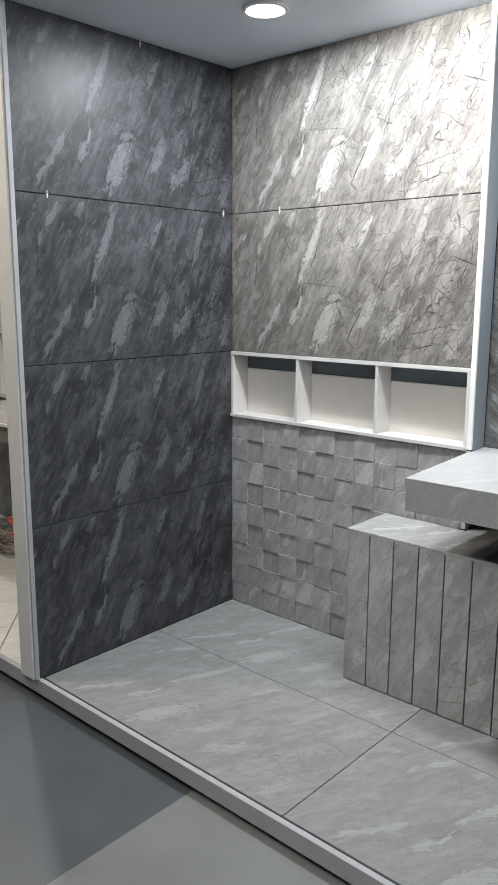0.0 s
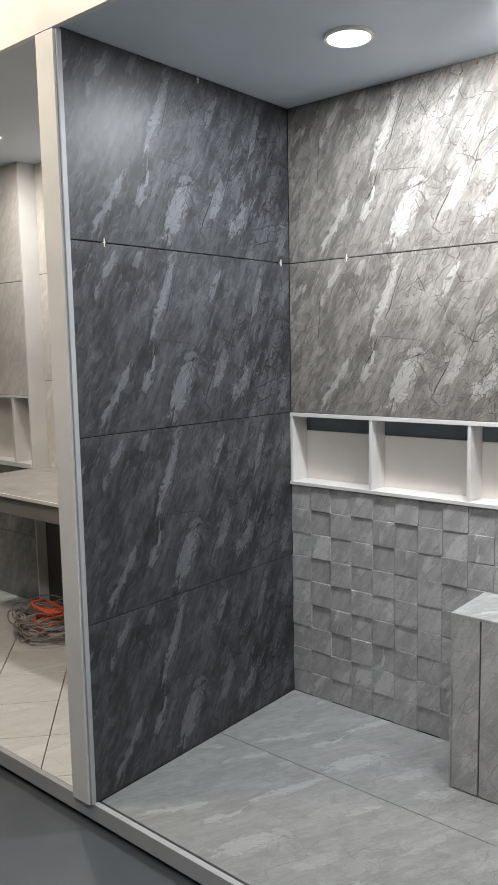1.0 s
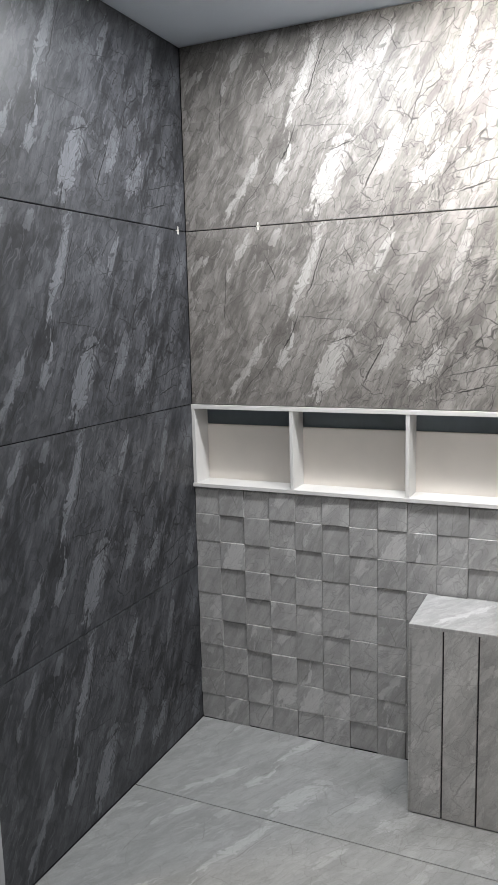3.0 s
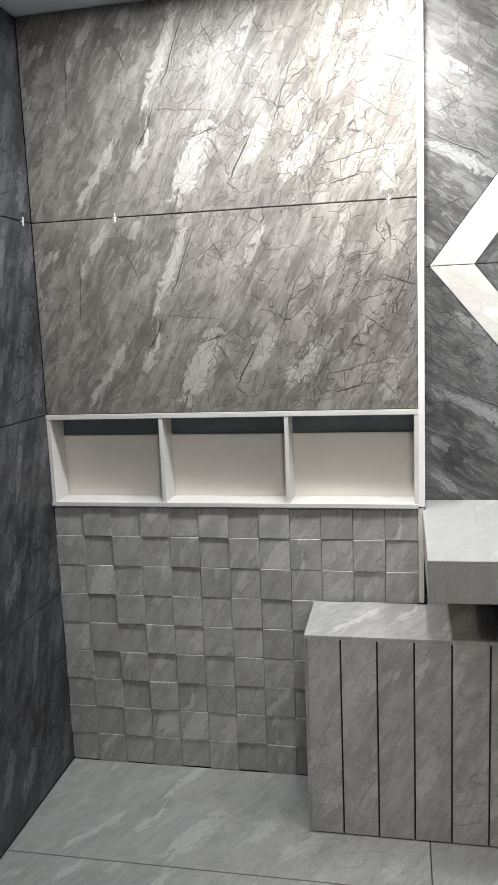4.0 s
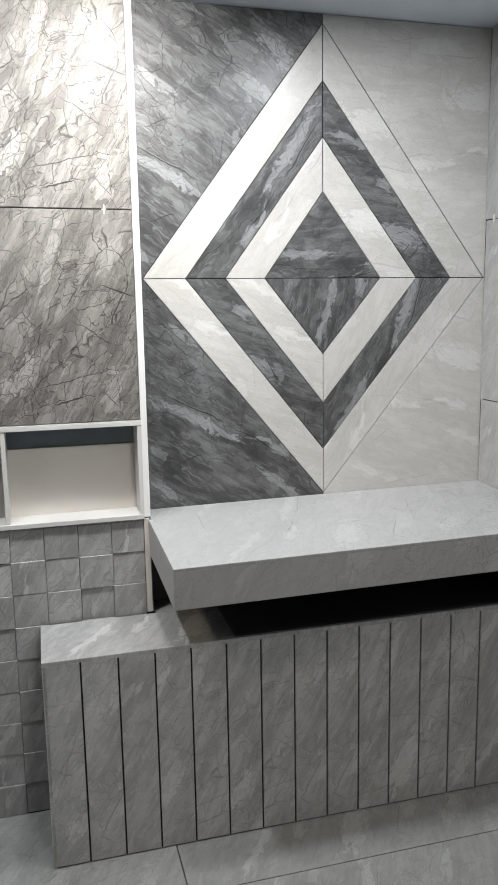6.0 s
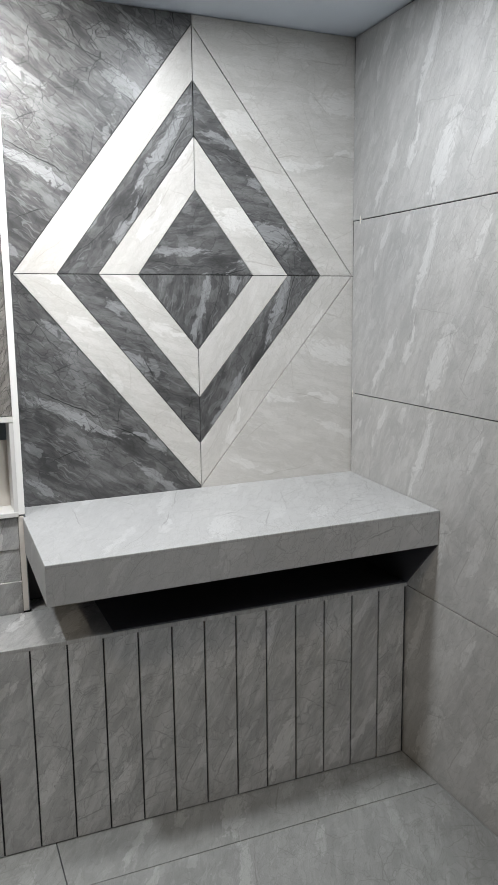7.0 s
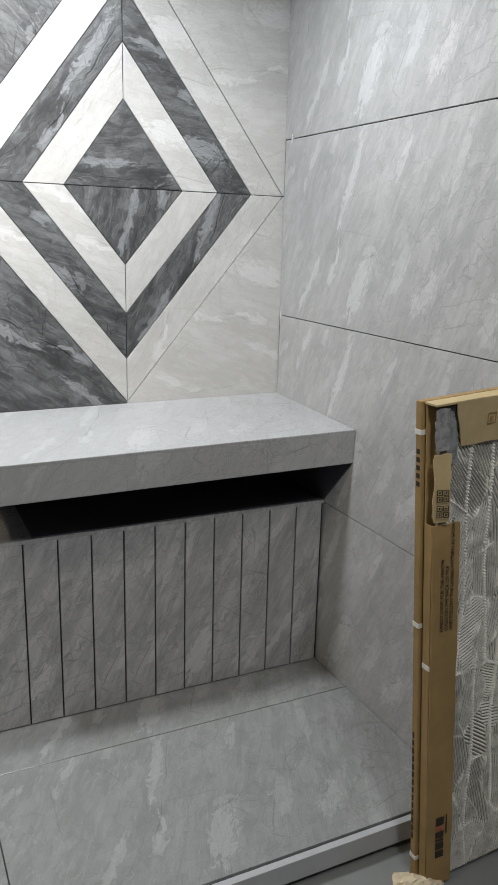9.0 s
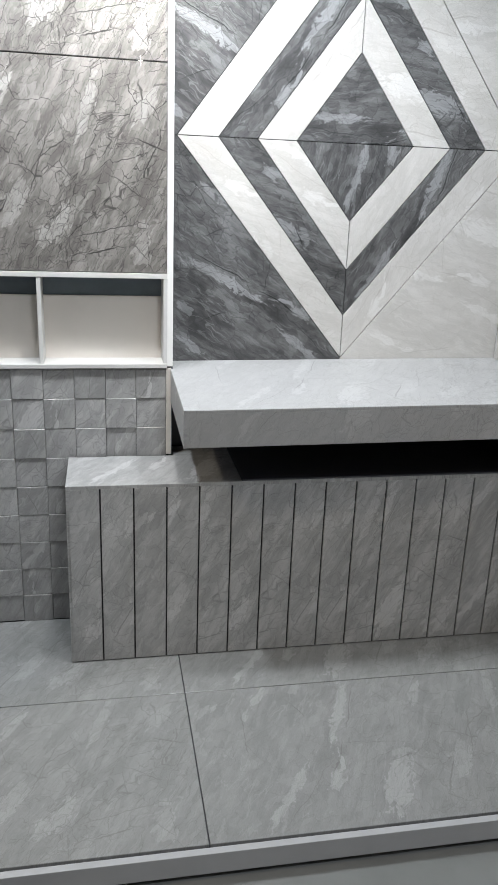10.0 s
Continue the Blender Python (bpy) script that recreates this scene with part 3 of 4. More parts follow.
# the deep shade on the bench top is also laid in as a black sheet
boxed("shade_sheet", M_BLACK, bench, (1.385 - ox, BY + 0.004 - oy, BZ + 0.0005, W - 0.006 - ox, BACK - 0.014 - oy, BZ + 0.004), 0, "black sheet for the shade on the bench top")

# ---- neighbouring booth ----
NX, NH = -1.85, 2.50
nb_wall = structure("wall_neighbour_back", "recessed back wall of the neighbouring booth", (-3.2, 0.107, -0.009, -0.0795, 0.199, 2.6), M_GROUT)
structure("wall_neighbour_panel", "proud tiled panel in the neighbouring booth", (-3.2, 0.0065, 1.22, NX - 0.012, 0.106, 2.6), M_GROUT)
low = structure("wall_neighbour_low", "grey marble lower wall in the neighbouring booth", (-3.2, 0.0065, -0.009, NX - 0.012, 0.106, 0.80), M_GROUT)
structure("wall_neighbour_return", "white painted return of the neighbouring panel", (NX - 0.0115, -0.004, 0.001, NX, 0.106, NH), M_SHELF)
structure("ceiling_neighbour", "grey painted ceiling of the neighbouring booth", (-3.2, -1.085, NH, -0.0795, 0.106, NH + 0.08), M_CEIL)
structure("wall_neighbour_side", "white painted back of the tiled partition", (-0.0845, -1.078, 0.001, -0.0795, 0.106, NH), M_WHITE)
nshelf = empty("niche_shelf", -2.4, 0.05, 0.80, "white recessed niche in the neighbouring panel", "niche")
def nsh(name, mat_, x0, y0, z0, x1, y1, z1):
    boxed(name, mat_, nshelf, (x0 + 2.4, y0 - 0.05, z0 - 0.80, x1 + 2.4, y1 - 0.05, z1 - 0.80), 0.001)
nsh("back", M_CREAM, -3.1, 0.094, 0.801, NX - 0.012, 0.1055, 1.219)
nsh("top_board", M_SHELF, -3.1, -0.008, 1.205, NX - 0.012, 0.0935, 1.219)
nsh("bottom_board", M_SHELF, -3.1, -0.010, 0.801, NX - 0.012, 0.0935, 0.828)
nsh("divider", M_SHELF, -2.030, -0.006, 0.8285, -2.010, 0.0935, 1.2045)
nsh("divider", M_SHELF, -2.43, -0.006, 0.8285, -2.41, 0.0935, 1.2045)
ncounter = empty("counter", -1.0, -0.22, 0.70, "grey stone counter with a pale edge in the next booth", "counter")
boxed("top", plain_mat("grey_stone_top", (0.36, 0.34, 0.32), 0.22, 0.06, 8.0), ncounter, (-1.89 + 1.0, -0.53 + 0.22, 0.082, -0.0855 + 1.0, -0.0045 + 0.22, 0.0995), 0.003)
boxed("top", bpy.data.materials["grey_stone_top"], ncounter, (NX + 0.001 + 1.0, -0.004 + 0.22, 0.082, -0.0855 + 1.0, 0.105 + 0.22, 0.0995))
boxed("apron", plain_mat("grey_stone_apron", (0.22, 0.21, 0.20), 0.4, 0.06, 8.0), ncounter, (-1.888 + 1.0, -0.520 + 0.22, 0.0, -0.0855 + 1.0, -0.502 + 0.22, 0.0815), 0.002)
boxed("edge", M_WHITE, ncounter, (-1.89 + 1.0, -0.537 + 0.22, 0.084, -0.0855 + 1.0, -0.5305 + 0.22, 0.1005), 0.002)
structure("wall_neighbour_dark", "dark recess under the neighbouring counter", (NX + 0.001, 0.060, 0.001, -0.086, 0.1065, 0.698), plain_mat("dark_grey_board", (0.07, 0.065, 0.065), 0.6))

# ---- tile spacers ----
def tile_clip(m):
    ob = empty("tile_spacer", 0, 0, 0, "small white plastic tile spacer in a joint", "spacer", "tile spacers")
    ob.matrix_basis = m
    bm = box(bmesh.new(), -0.0016, -0.013, -0.003, 0.0016, 0.013, 0.0025)
    part("upright", bm, M_STRAP, ob)
    part("foot", box(bmesh.new(), -0.006, -0.0012, -0.005, 0.006, 0.0012, 0.0015), M_STRAP, ob)
for x in (0.276, 1.095):
    tile_clip(on_back(x, -0.0005, 1.8))
for y, z in ((-0.95, 1.8), (-0.055, 1.8), (-0.508, 2.388)):
    tile_clip(on_left(0.0005, y, z))
for y, z in ((0.045, 1.8), (0.085, 1.2), (-1.02, 1.8)):
    tile_clip(on_right(W - 0.0005, y, z))

# ---- coil of cable in the next booth ----
rng = random.Random(4)
coil = empty("cable_coil", -1.40, -0.275, 0.0, "tangled coil of grey wire with an orange cable on the floor", "cable")
for k in range(13):
    bm = bmesh.new()
    a, b = rng.uniform(0.13, 0.22), rng.uniform(0.11, 0.18)
    ph, tilt = rng.uniform(0, 6.28), rng.uniform(0.05, 0.5)
    pts = []
    for i in range(40):
        t = 2 * math.pi * i / 40
        x, y = a * math.cos(t), b * math.sin(t)
        z = 0.012 + 0.010 * k + 0.05 * tilt * (1 + math.sin(t + ph)) + 0.010 * math.sin(5 * t + k)
        pts.append((x + 0.02 * math.sin(3 * t + k), y + 0.02 * math.cos(2 * t + k), max(0.005, z)))
    part("wire_loop", tube(bm, pts, 0.0042, 6, True), M_WIRE if k % 3 else M_FILM, coil)
for k in range(5):
    bm = bmesh.new()
    pts = [(0.07 + 0.08 * math.cos(t) + 0.02 * math.sin(3 * t + k), -0.03 + 0.07 * math.sin(t), 0.11 + 0.016 * k + 0.03 * math.sin(t + k)) for t in (2 * math.pi * i / 30 for i in range(30))]
    part("orange_loop", tube(bm, pts, 0.0075, 7, True), M_ORANGE, coil, "orange cable")

# ---- tile cartons leaning by the right partition ----
P0, P1 = Vector((2.118, -1.170, GROUND + 0.0045)), Vector((2.025, -1.160, 1.147))
up = (P1 - P0).normalized()
side = (Vector((1, 0, 0)) - up * up.x).normalized()
LEAN = axes(P0, side, up.cross(side))


def leaning(name, label, category, dx=0.0, dy=0.0, dz=0.0):
    ob = new(name)
    ob.matrix_basis = LEAN @ Matrix.Translation((dx, dy, dz))
    return tagged(ob, label, category)


def bent_sheet(bm, u0, v0, u1, v1, thick, nu, nv, amount, seed, ragged=0.0):
    """A sheet in local x, z with slight dents and a ragged outline, thickness towards +y."""
    rg = random.Random(seed)
    ph = [rg.uniform(0, 6.28) for _ in range(6)]
    front, back = [], []
    for j in range(nv + 1):
        fr, bk = [], []
        for i in range(nu + 1):
            u, v = u0 + (u1 - u0) * i / nu, v0 + (v1 - v0) * j / nv
            if ragged and (i in (0, nu) or j in (0, nv)):
                u += rg.uniform(-ragged, ragged)
                v += rg.uniform(-ragged, ragged)
            y = amount * (math.sin(23 * u + ph[0]) * math.cos(9 * v + ph[1]) + 0.5 * math.sin(41 * v + 17 * u + ph[2]))
            fr.append(bm.verts.new((u, y, v)))
            bk.append(bm.verts.new((u, y + thick, v)))
        front.append(fr)
        back.append(bk)
    for j in range(nv):
        for i in range(nu):
            bm.faces.new((front[j][i], front[j][i + 1], front[j + 1][i + 1], front[j + 1][i]))
            bm.faces.new((back[j][i], back[j + 1][i], back[j + 1][i + 1], back[j][i + 1]))
    rim = [(0, i) for i in range(nu)] + [(j, nu) for j in range(nv)] + [(nv, i) for i in range(nu, 0, -1)] + [(j, 0) for j in range(nv, 0, -1)]
    for a, b in zip(rim, rim[1:] + rim[:1]):
        bm.faces.new((front[a[0]][a[1]], back[a[0]][a[1]], back[b[0]][b[1]], front[b[0]][b[1]]))
    return bm


def words(body, size, parent, m, material):
    cu = bpy.data.curves.new("caption", "FONT")
    cu.body, cu.size, cu.extrude = body, size, 0.0002
    tmp = bpy.data.objects.new("caption", cu)
    scene.collection.objects.link(tmp)
    me = bpy.data.meshes.new_from_object(tmp.evaluated_get(bpy.context.evaluated_depsgraph_get()))
    bpy.data.objects.remove(tmp)
    me.materials.append(material)
    ob = new("caption", me)
    ob.parent, ob.matrix_basis = parent, m
    return ob


# closed carton behind
c1 = leaning("tile_carton", "closed brown cardboard tile carton leaning on its end", "carton")
part("body", box(bmesh.new(), 0.0, -0.019, 0.0, 0.61, 0.0, 1.222, 0.003), M_CARD, c1)
for z in (0.062, 0.70, 1.150):
    bm = box(bmesh.new(), -0.0012, -0.0205, z, 0.612, 0.0012, z + 0.011)
    part("strap", bm, M_STRAP, c1, "narrow white packing strap")
for k in range(5):
    part("mark", box(bmesh.new(), -0.0006, -0.016, 1.035 + 0.018 * k, 0.0, -0.005, 1.046 + 0.018 * k), M_INK, c1, "dark printed bar")
for k in range(14):
    part("mark", box(bmesh.new(), -0.0006, -0.010, 0.12 + 0.022 * k, 0.0, -0.004, 0.136 + 0.022 * k), M_INK, c1, "dark printed bar")

# opened carton in front: side, folded lip, torn pieces, top flap
c2 = leaning("tile_carton", "opened brown cardboard carton round an adhesive-coated tile", "carton", 0.006, -0.024)
part("back_sheet", box(bmesh.new(), 0.002, -0.004, 0.0, 0.60, 0.0, 1.216, 0.001), M_CARD, c2)
part("side", box(bmesh.new(), 0.0, -0.026, 0.0, 0.003, -0.0045, 0.955, 0.001), M_CARD, c2)
lip = part("lip", bent_sheet(bmesh.new(), 0.0, 0.004, 0.070, 0.955, 0.003, 5, 30, 0.0011, 3, 0.0012), M_CARD, c2, "folded cardboard lip with printed laying advice")
lip.matrix_basis = Matrix.Translation((0.001, -0.030, 0.0)) @ pose(0, 0, 0, 0, 0, -4)
for k, line in enumerate(("KINDLY LOOK FOR THE ARROW", "LOGO ON THE BACK OF TILE", "AND FOLLOW THE LAYING PATTERN AS SHOWN")):
    words(line, 0.0118, lip, axes((0.030 + 0.0125 * k, -0.0019, 0.70), (0, 0, 1), (-1, 0, 0)), M_INK)
for k, (a, b) in enumerate(((0.0, 0.020), (0.024, 0.044), (0.048, 0.054), (0.058, 0.075), (0.094, 0.116))):
    part("printed_bar", box(bmesh.new(), 0.024, -0.0022, 0.085 + a, 0.046, -0.0016, 0.085 + b), M_INK, lip, "plain dark bar where a brand is printed")
part("printed_bar", box(bmesh.new(), 0.028, -0.0022, 0.164, 0.042, -0.0016, 0.176, 0.0002), plain_mat("red_ink", (0.42, 0.09, 0.06), 0.8), lip, "small red printed shape")
part("printed_bar", box(bmesh.new(), 0.052, -0.0022, 0.150, 0.055, -0.0016, 0.205), M_INK, lip, "thin dark bar of small print")
torn = part("torn_side", bent_sheet(bmesh.new(), 0.0, 0.0, 0.036, 0.150, 0.003, 4, 10, 0.0016, 8, 0.0022), M_CARD_PALE, c2, "torn pale cardboard piece with printed symbols")
torn.matrix_basis = Matrix.Translation((-0.001, -0.0335, 0.965)) @ pose(0, 0, 0, 0, 0, -22)
for i in range(2):
    for j in range(4):
        bm = bmesh.new()
        x, z = 0.006 + 0.014 * i, 0.012 + 0.0145 * j + (0.006 if j > 1 else 0)
        for dims in ((x, z, x + 0.012, z + 0.0014), (x, z + 0.011, x + 0.012, z + 0.0124), (x, z, x + 0.0014, z + 0.0124), (x + 0.0106, z, x + 0.012, z + 0.0124), (x + 0.0045, z + 0.004, x + 0.0075, z + 0.008)):
            box(bm, dims[0], -0.0030, dims[1], dims[2], -0.0022, dims[3])
        part("symbol", bm, M_INK, torn, "small square printed symbol")
film = part("film", bent_sheet(bmesh.new(), 0.0, 0.0, 0.030, 0.088, 0.002, 6, 12, 0.0024, 5, 0.002), M_FILM, c2, "crumpled grey plastic film")
film.matrix_basis = Matrix.Translation((0.004, -0.031, 1.122)) @ pose(0, 0, 0, 0, 0, -15)
film2 = part("film", bent_sheet(bmesh.new(), 0.0, 0.0, 0.030, 0.125, 0.002, 5, 12, 0.003, 6, 0.002), M_FILM, c2, "crumpled grey plastic film")
film2.matrix_basis = Matrix.Translation((0.036, -0.024, 1.085)) @ pose(0, 0, 0, 0, 0, 4)
flap = part("top_flap", bent_sheet(bmesh.new(), 0.0, -0.100, 0.54, 0.0, 0.003, 18, 5, 0.0012, 7, 0.0016), M_CARD_PALE, c2, "pale cardboard top flap folded down")
flap.matrix_basis = Matrix.Translation((0.052, -0.038, 1.219)) @ pose(0, 0, 0, 7, 0, 0)
for v in flap.data.vertices:
    if v.co.x < 0.02:
        v.co.x += -0.25 * v.co.z
part("top_edge", box(bmesh.new(), 0.0, -0.038, 1.2165, 0.595, 0.002, 1.2215, 0.001), M_CARD_PALE, c2)
for k in range(4):
    bm = bmesh.new()
    x = 0.085 + 0.030 * k
    for dims in ((x, -0.058, x + 0.022, -0.0565), (x, -0.0355, x + 0.022, -0.034), (x, -0.058, x + 0.0015, -0.034), (x + 0.0205, -0.058, x + 0.022, -0.034), (x + 0.007, -0.052, x + 0.014, -0.041)):
        box(bm, dims[0], -0.0032, dims[1], dims[2], -0.0020, dims[3])
    part("symbol", bm, M_CARD, flap, "brown printed handling symbol")
part("strap", box(bmesh.new(), -0.0012, -0.0275, 0.605, 0.004, -0.003, 0.617), M_STRAP, c2, "narrow white packing strap")

# tile with combed adhesive on its back
adh = leaning("adhesive_tile", "tile whose back is coated with combed grey adhesive ridges", "tile", 0.032, -0.029, 0.004)
part("tile_body", box(bmesh.new(), 0.0, -0.008, 0.0, 0.55, 0.0, 1.195, 0.001), M_NB_FLOOR, adh)
NU, NV, UW, VH = 330, 460, 0.34, 1.19
uu, vv = np.meshgrid(np.linspace(0, UW, NU), np.linspace(0, VH, NV))
rs = np.random.RandomState(7)
seeds = np.stack([rs.uniform(0, UW, 46), rs.uniform(0, VH, 46)], 1)
angs = np.where(rs.uniform(0, 1, 46) < 0.72, rs.uniform(-0.35, 0.35, 46), rs.uniform(-1.4, 1.4, 46))
wob = 0.012 * np.sin(31 * vv + 9 * uu) + 0.010 * np.sin(17 * uu + 11 * vv)
d2 = (uu[..., None] + wob[..., None] - seeds[:, 0]) ** 2 * 2.2 + (vv[..., None] + wob[..., None] - seeds[:, 1]) ** 2 * 0.6
order = np.argsort(d2, axis=2)
near = order[..., 0]
gap = np.sqrt(np.take_along_axis(d2, order[..., 1:2], 2)[..., 0]) - np.sqrt(np.take_along_axis(d2, order[..., :1], 2)[..., 0])
ang = angs[near]
across = np.cos(ang) * uu + np.sin(ang) * vv + 0.016 * np.sin(9 * vv + near) + 0.006 * np.sin(21 * uu + 2 * near)
ridge = 0.5 + 0.5 * np.sin(2 * np.pi * across / 0.0072)
swipe = np.clip(1 - gap / 0.013, 0, 1) * (rs.uniform(0, 1, 46)[near] > 0.2)
hgt = 0.0055 * ridge ** 0.8 * (1 - 0.8 * swipe) + 0.007 * swipe * (0.6 + 0.4 * np.sin(90 * vv + 50 * uu)) + 0.0006 * rs.uniform(-1, 1, ridge.shape)
# beads left by the ends of the trowel, in nearly upright lines
beads = np.zeros_like(hgt)
for k in range(9):
    x0, v0 = 0.014 + 0.037 * k, rs.uniform(0, 0.5)
    line = x0 + 0.010 * np.sin(5 * vv + 2.3 * k) + 0.004 * np.sin(17 * vv + k)
    run = (np.sin(5.5 * vv + 3.1 * k) > -0.1) & (vv > v0 * 0.4)
    bead = np.clip(1.3 - np.abs(uu - line) / 0.0034, 0, 1) * (0.72 + 0.28 * np.sin(2 * np.pi * vv / 0.0075 + k)) * run
    beads = np.maximum(beads, 0.0105 * bead)
co = np.stack([uu + 0.02, -0.0085 - hgt, vv], 2).reshape(-1, 3)
idx = np.arange(NU * NV).reshape(NV, NU)
fc = np.stack([idx[:-1, :-1], idx[:-1, 1:], idx[1:, 1:], idx[1:, :-1]], 2).reshape(-1, 4)


def adhesive_part(name, points, faces, material, label):
    used, small = np.unique(faces, return_inverse=True)
    me = bpy.data.meshes.new(name)
    me.from_pydata(points[used].tolist(), [], small.reshape(-1, 4).tolist())
    me.materials.append(material)
    ob = new(name, me)
    ob.parent = adh
    tagged(ob, label)


adhesive_part("adhesive", co, fc, M_MORTAR, "combed grey adhesive ridges")
# raised beads and swipes; their glint is put in as a paler colour
piled = np.maximum(beads, 0.009 * swipe * (0.55 + 0.45 * np.sin(90 * vv + 50 * uu)) * (swipe > 0.45))
bead_co = np.stack([uu + 0.02, -0.0085 - np.maximum(piled, 0.0), vv], 2).reshape(-1, 3)
adhesive_part("adhesive_bead", bead_co, fc[(piled.reshape(-1)[fc] > 0.002).any(axis=1)], plain_mat("adhesive_glint", (0.80, 0.78, 0.72), 0.3, 0.1, 40.0),
              "raised beads of adhesive, coloured pale for their glint")

# a dark sheet at mid-height darkens the furrows in place of their shade
part("furrow_shade", box(bmesh.new(), 0.003, -0.0106, 0.004, 0.545, -0.0081, 1.19), plain_mat("dark_furrow_shade", (0.20, 0.19, 0.17), 0.6, 0.2, 20.0), adh, "dark sheet for the shade between the ridges")

# scrap of packing on the floor
scrap = new("packing_scrap")
scrap.matrix_basis = pose(2.108, -1.215, GROUND + 0.0042, 0, 0, -35)
tagged(scrap, "crumpled cream packing scrap on the floor beside the cartons", "scrap")
rg = random.Random(21)
bm = bmesh.new()
grid = []
for j in range(9):
    row = []
    for i in range(15):
        x, y = -0.062 + 0.124 * i / 14, -0.026 + 0.052 * j / 8
        z = 0.006 + 0.028 * max(0.0, 1 - (x / 0.062) ** 2) * (0.5 + 0.5 * math.cos(70 * y)) + rg.uniform(0, 0.007)
        row.append(bm.verts.new((x + rg.uniform(-0.004, 0.004), y + rg.uniform(-0.004, 0.004) + 1.6 * x * x, z)))
    grid.append(row)
for j in range(8):
    for i in range(14):
        bm.faces.new((grid[j][i], grid[j][i + 1], grid[j + 1][i + 1], grid[j + 1][i]))
geo = bmesh.ops.extrude_face_region(bm, geom=bm.faces[:])
for v in geo["geom"]:
    if isinstance(v, bmesh.types.BMVert):
        v.co.z = max(0.0, v.co.z - 0.006)
part("paper", bm, plain_mat("cream_packing", (0.62, 0.52, 0.36), 0.8, 0.15, 40.0), scrap)

# ---- tiles on walls and floors ----
JT = 0.0016
full_dark = slab_mesh("tile", rect(0.062, JT, 1.147, 0.6 - JT), 0.009, M_DARK)
for r in range(4):
    piece("tile", full_dark, on_left(0.0, -1.1475, 0.6 * r), wall_left)
panel_me = slab_mesh("tile", rect(0.002, JT, PANEL - 0.007, 0.6 - JT), 0.009, M_MID)
panel = bpy.data.objects["wall_back_panel"]
for r in (2, 3):
    piece("tile", panel_me, on_back(0.0, 0.0, 0.6 * r), panel)
full_light = slab_mesh("tile", rect(0.014, JT, 1.175, 0.6 - JT), 0.009, M_LIGHT)
for r in range(4):
    piece("tile", full_light, on_right(W, 0.112, 0.6 * r) @ pose(0, 0, 0, 0, 0, -0.60), wall_right)
# platform floor
FX, FY = 1.1945, -0.478
for x0, y0, x1, y1, ux, uy in ((0.001, -1.0585, FX, FY, 0.0, 0.0), (FX, -1.0585, W - 0.001, FY, 1.0, 0.0),
                               (0.001, FY, FX, -0.001, 0.0, 1.0), (FX, FY, W - 0.001, BACK - 0.001, 1.0, 1.0)):
    me = slab_mesh("tile", rect(JT, JT, x1 - x0 - JT, y1 - y0 - JT), 0.009, M_FLOOR)
    piece("tile", me, Matrix.Translation((x0, y0, 0.0)), platform)

# diamond wall
C, ZJ = 1.786, 1.613
LW = [0.576, 0.446, 0.321, 0.194]      # half widths to the left of each ring
RW = [0.577, 0.452, 0.328, 0.198]
TH = [0.758, 0.594, 0.430, 0.266]      # heights of the tips above the joint
BH = [0.701, 0.552, 0.400, 0.241]      # and below
quads = []
for i in range(3):
    mt = M_LIGHT_CUT if i % 2 == 0 else M_DARK_CUT
    for sx, ws in ((-1, LW), (1, RW)):
        for sz, hs in ((1, TH), (-1, BH)):
            quads.append(([(sx * ws[i], 0), (sx * ws[i + 1], 0), (0, sz * hs[i + 1]), (0, sz * hs[i])], mt))
quads.append(([(-LW[3], 0), (RW[3], 0), (0, TH[3])], M_DARK_CUT))
quads.append(([(-LW[3], 0), (RW[3], 0), (0, -BH[3])], M_DARK_CUT))
L0, R0, T0, B0 = PANEL + 0.013 - C, W + 0.004 - C, H - ZJ - 0.001, 0.8895 - ZJ
quads += [([(L0, T0), (L0, 0), (-LW[0], 0), (0, TH[0]), (0, T0)], M_DARK_CUT),
          ([(L0, B0), (L0, 0), (-LW[0], 0), (0, -BH[0]), (0, B0)], M_DARK_CUT),
          ([(R0, T0), (R0, 0), (RW[0], 0), (0, TH[0]), (0, T0)], M_LIGHT_CUT),
          ([(R0, B0), (R0, 0), (RW[0], 0), (0, -BH[0]), (0, B0)], M_LIGHT_CUT)]
TURNS = (-11, -81, -71, 4) * 3 + (-56, 19, 85, 85, 118, 100)    # how the veins of each cut piece run
rng = random.Random(5)
for k, (poly, mt) in enumerate(quads):
    turn = TURNS[k] if k > 11 else TURNS[k % 4]
    ca, sa = math.cos(math.radians(turn)), math.sin(math.radians(turn))
    flat = [(ca * x + sa * z, -sa * x + ca * z) for x, z in inset_poly(poly, 0.0012)]
    u0, v0 = min(p[0] for p in flat) - rng.uniform(0, 0.25), min(p[1] for p in flat)
    me = slab_mesh("tile", [(p[0] - u0, p[1] - v0) for p in flat], 0.009, mt, 0.0006)
    piece("tile", me, on_back(C, BACK, ZJ) @ pose(0, 0, 0, 0, 0, turn) @ Matrix.Translation((u0, v0, 0)), wall_back)

# stepped mosaic
mosaic_wall = bpy.data.objects["wall_back_base"]
rng = random.Random(11)
PX, PZ = (PANEL - 0.009) / 12, 0.8985 / 9
mos_me = slab_mesh("mosaic_tile", rect(0.0006, 0.0006, PX - 0.0006, PZ - 0.0006), 0.012, M_MOSAIC, 0.0010)
mos_hi = slab_mesh("mosaic_tile", rect(0.0002, 0.0002, PX - 0.0002, PZ - 0.0002), 0.024, M_MOSAIC, 0.0012)
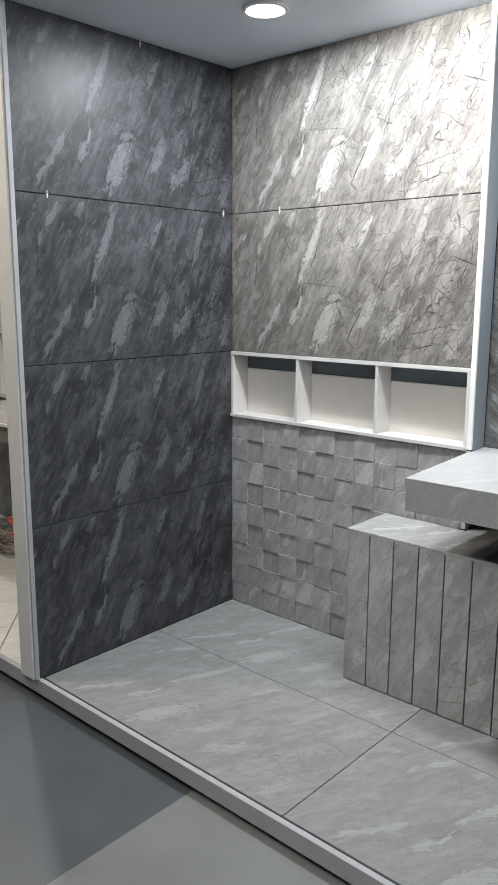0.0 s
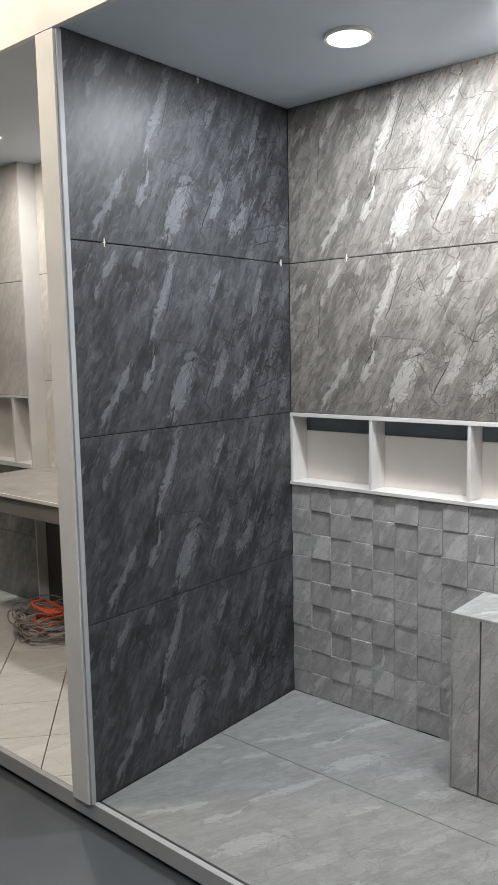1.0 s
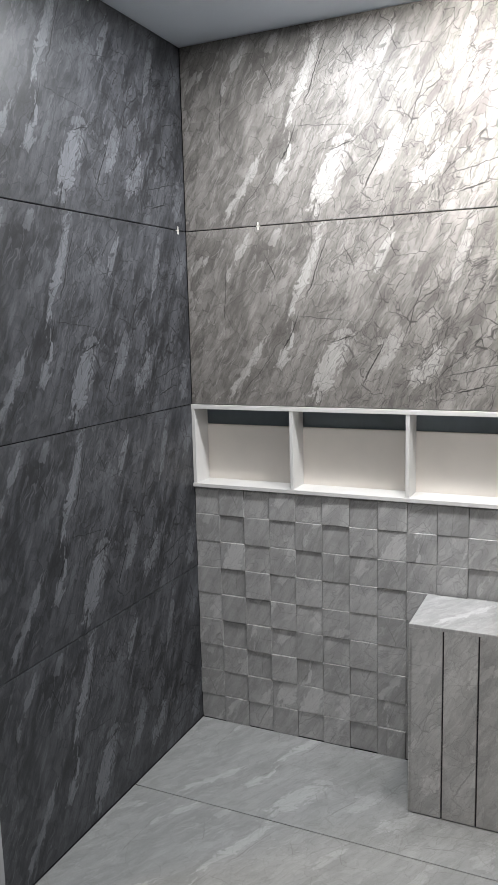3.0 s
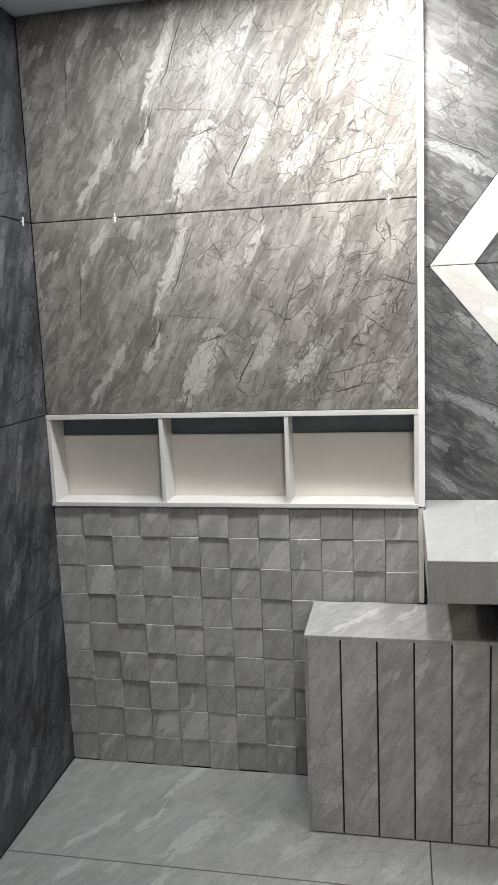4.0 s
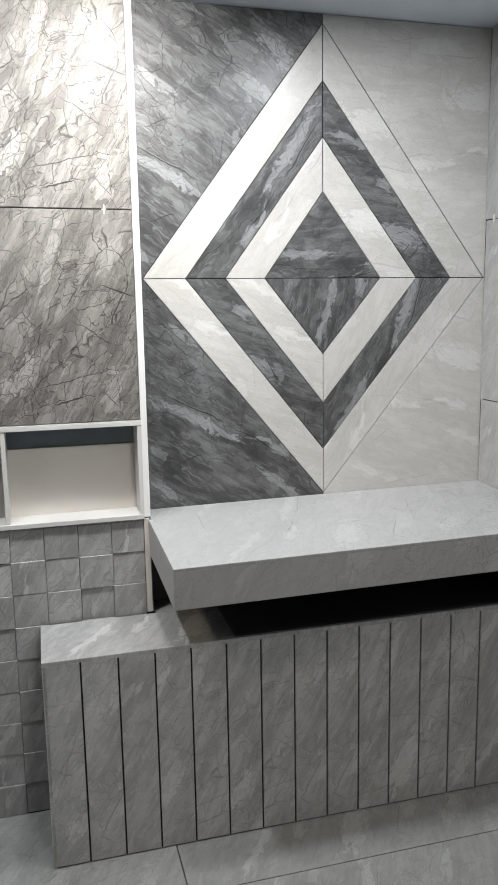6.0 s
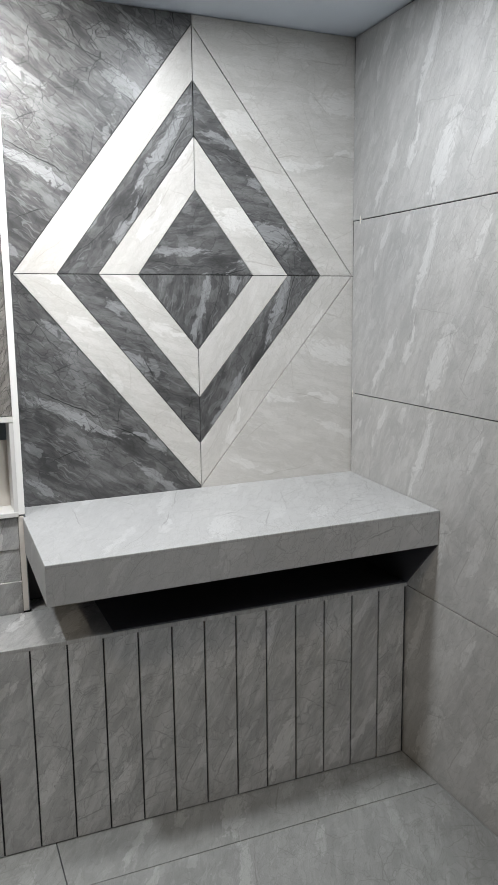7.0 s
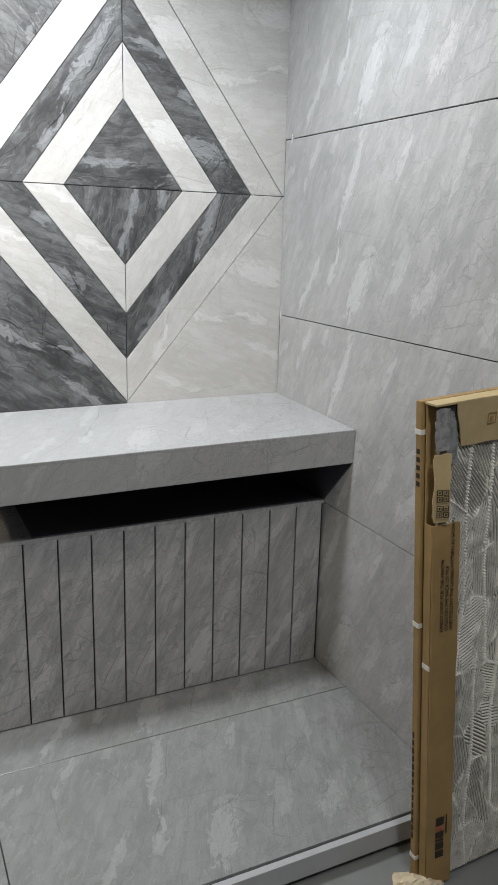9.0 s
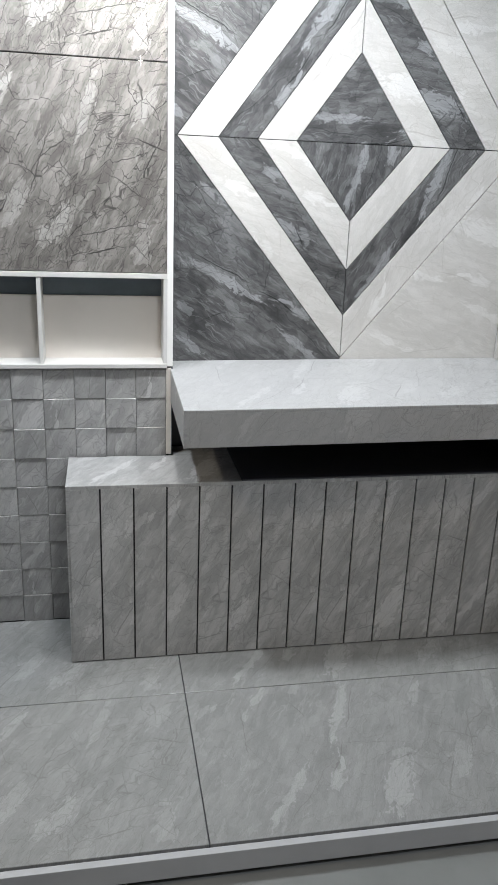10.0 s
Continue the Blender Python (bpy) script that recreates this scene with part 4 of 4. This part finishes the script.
for r in range(9):
    for c in range(12):
        up = (r + c) % 2 == 1
        y = (-0.0028 if up else 0.0012) + rng.uniform(-0.0012, 0.0012)
        m = on_back(c * PX, y, 0.8985 - (r + 1) * PZ) @ pose(0, 0, 0, rng.uniform(-0.6, 0.6), rng.uniform(-0.6, 0.6), rng.uniform(-0.4, 0.4))
        piece("mosaic_tile", mos_hi if up else mos_me, m, mosaic_wall)

# neighbouring booth: diagonal floor tiles and panel tiles
nb_platform = bpy.data.objects["platform_neighbour"]
nb_me = slab_mesh("tile", rect(0.0012, 0.0012, 0.2988, 0.2988), 0.009, M_NB_FLOOR, 0.0006)
rot = math.radians(47.5)
e1, e2 = Vector((math.cos(rot), math.sin(rot))), Vector((-math.sin(rot), math.cos(rot)))
base = Vector((-0.281, -1.103))


def clipped(poly, axis, limit, keep_below):
    out = []
    for i in range(len(poly)):
        a, b = poly[i - 1], poly[i]
        ia, ib = (a[axis] <= limit) == keep_below, (b[axis] <= limit) == keep_below
        if ia != ib:
            t = (limit - a[axis]) / (b[axis] - a[axis])
            out.append(tuple(a[k] + t * (b[k] - a[k]) for k in (0, 1)))
        if ib:
            out.append(b)
    return out


for i in range(-9, 3):
    for j in range(-6, 11):
        corners = [base + 0.3 * (i + a) * e1 + 0.3 * (j + b) * e2 for a, b in ((0, 0), (1, 0), (1, 1), (0, 1))]
        poly = [(p.x, p.y) for p in corners]
        for axis, lim, below in ((0, -0.087, True), (0, -3.1, False), (1, -1.0655, False), (1, 0.104, True)):
            poly = clipped(poly, axis, lim, below) if len(poly) > 2 else []
        if len(poly) < 3:
            continue
        cx, cy = poly[0]
        loc = [(p[0] - cx, p[1] - cy) for p in poly]
        ar = abs(sum(loc[k - 1][0] * loc[k][1] - loc[k][0] * loc[k - 1][1] for k in range(len(loc)))) / 2
        if ar < 0.001:
            continue
        me = slab_mesh("tile", inset_poly(loc, 0.0020), 0.009, M_NB_FLOOR, 0.0006)
        piece("tile", me, Matrix.Translation((cx, cy, 0.0)), nb_platform)
nb_panel = bpy.data.objects["wall_neighbour_panel"]
nb_full = slab_mesh("tile", rect(-1.198, JT, -0.0125, 0.64 - JT), 0.009, M_NB_TILE)
for z in (1.22, 1.86):
    piece("tile", nb_full, on_back(NX, 0.0, z), nb_panel)
nb_rec = slab_mesh("tile", rect(0.002, JT, 1.198, 0.6 - JT), 0.009, M_NB_TILE)
for z in (0.70, 1.30, 1.90):
    piece("tile", nb_rec, on_back(NX, 0.104, z), nb_wall)
nb_low = slab_mesh("tile", rect(-1.198, JT, -0.0125, 0.398), 0.009, M_NB_LOW)
for z in (0.001, 0.40):
    piece("tile", nb_low, on_back(NX, 0.0, z), low)
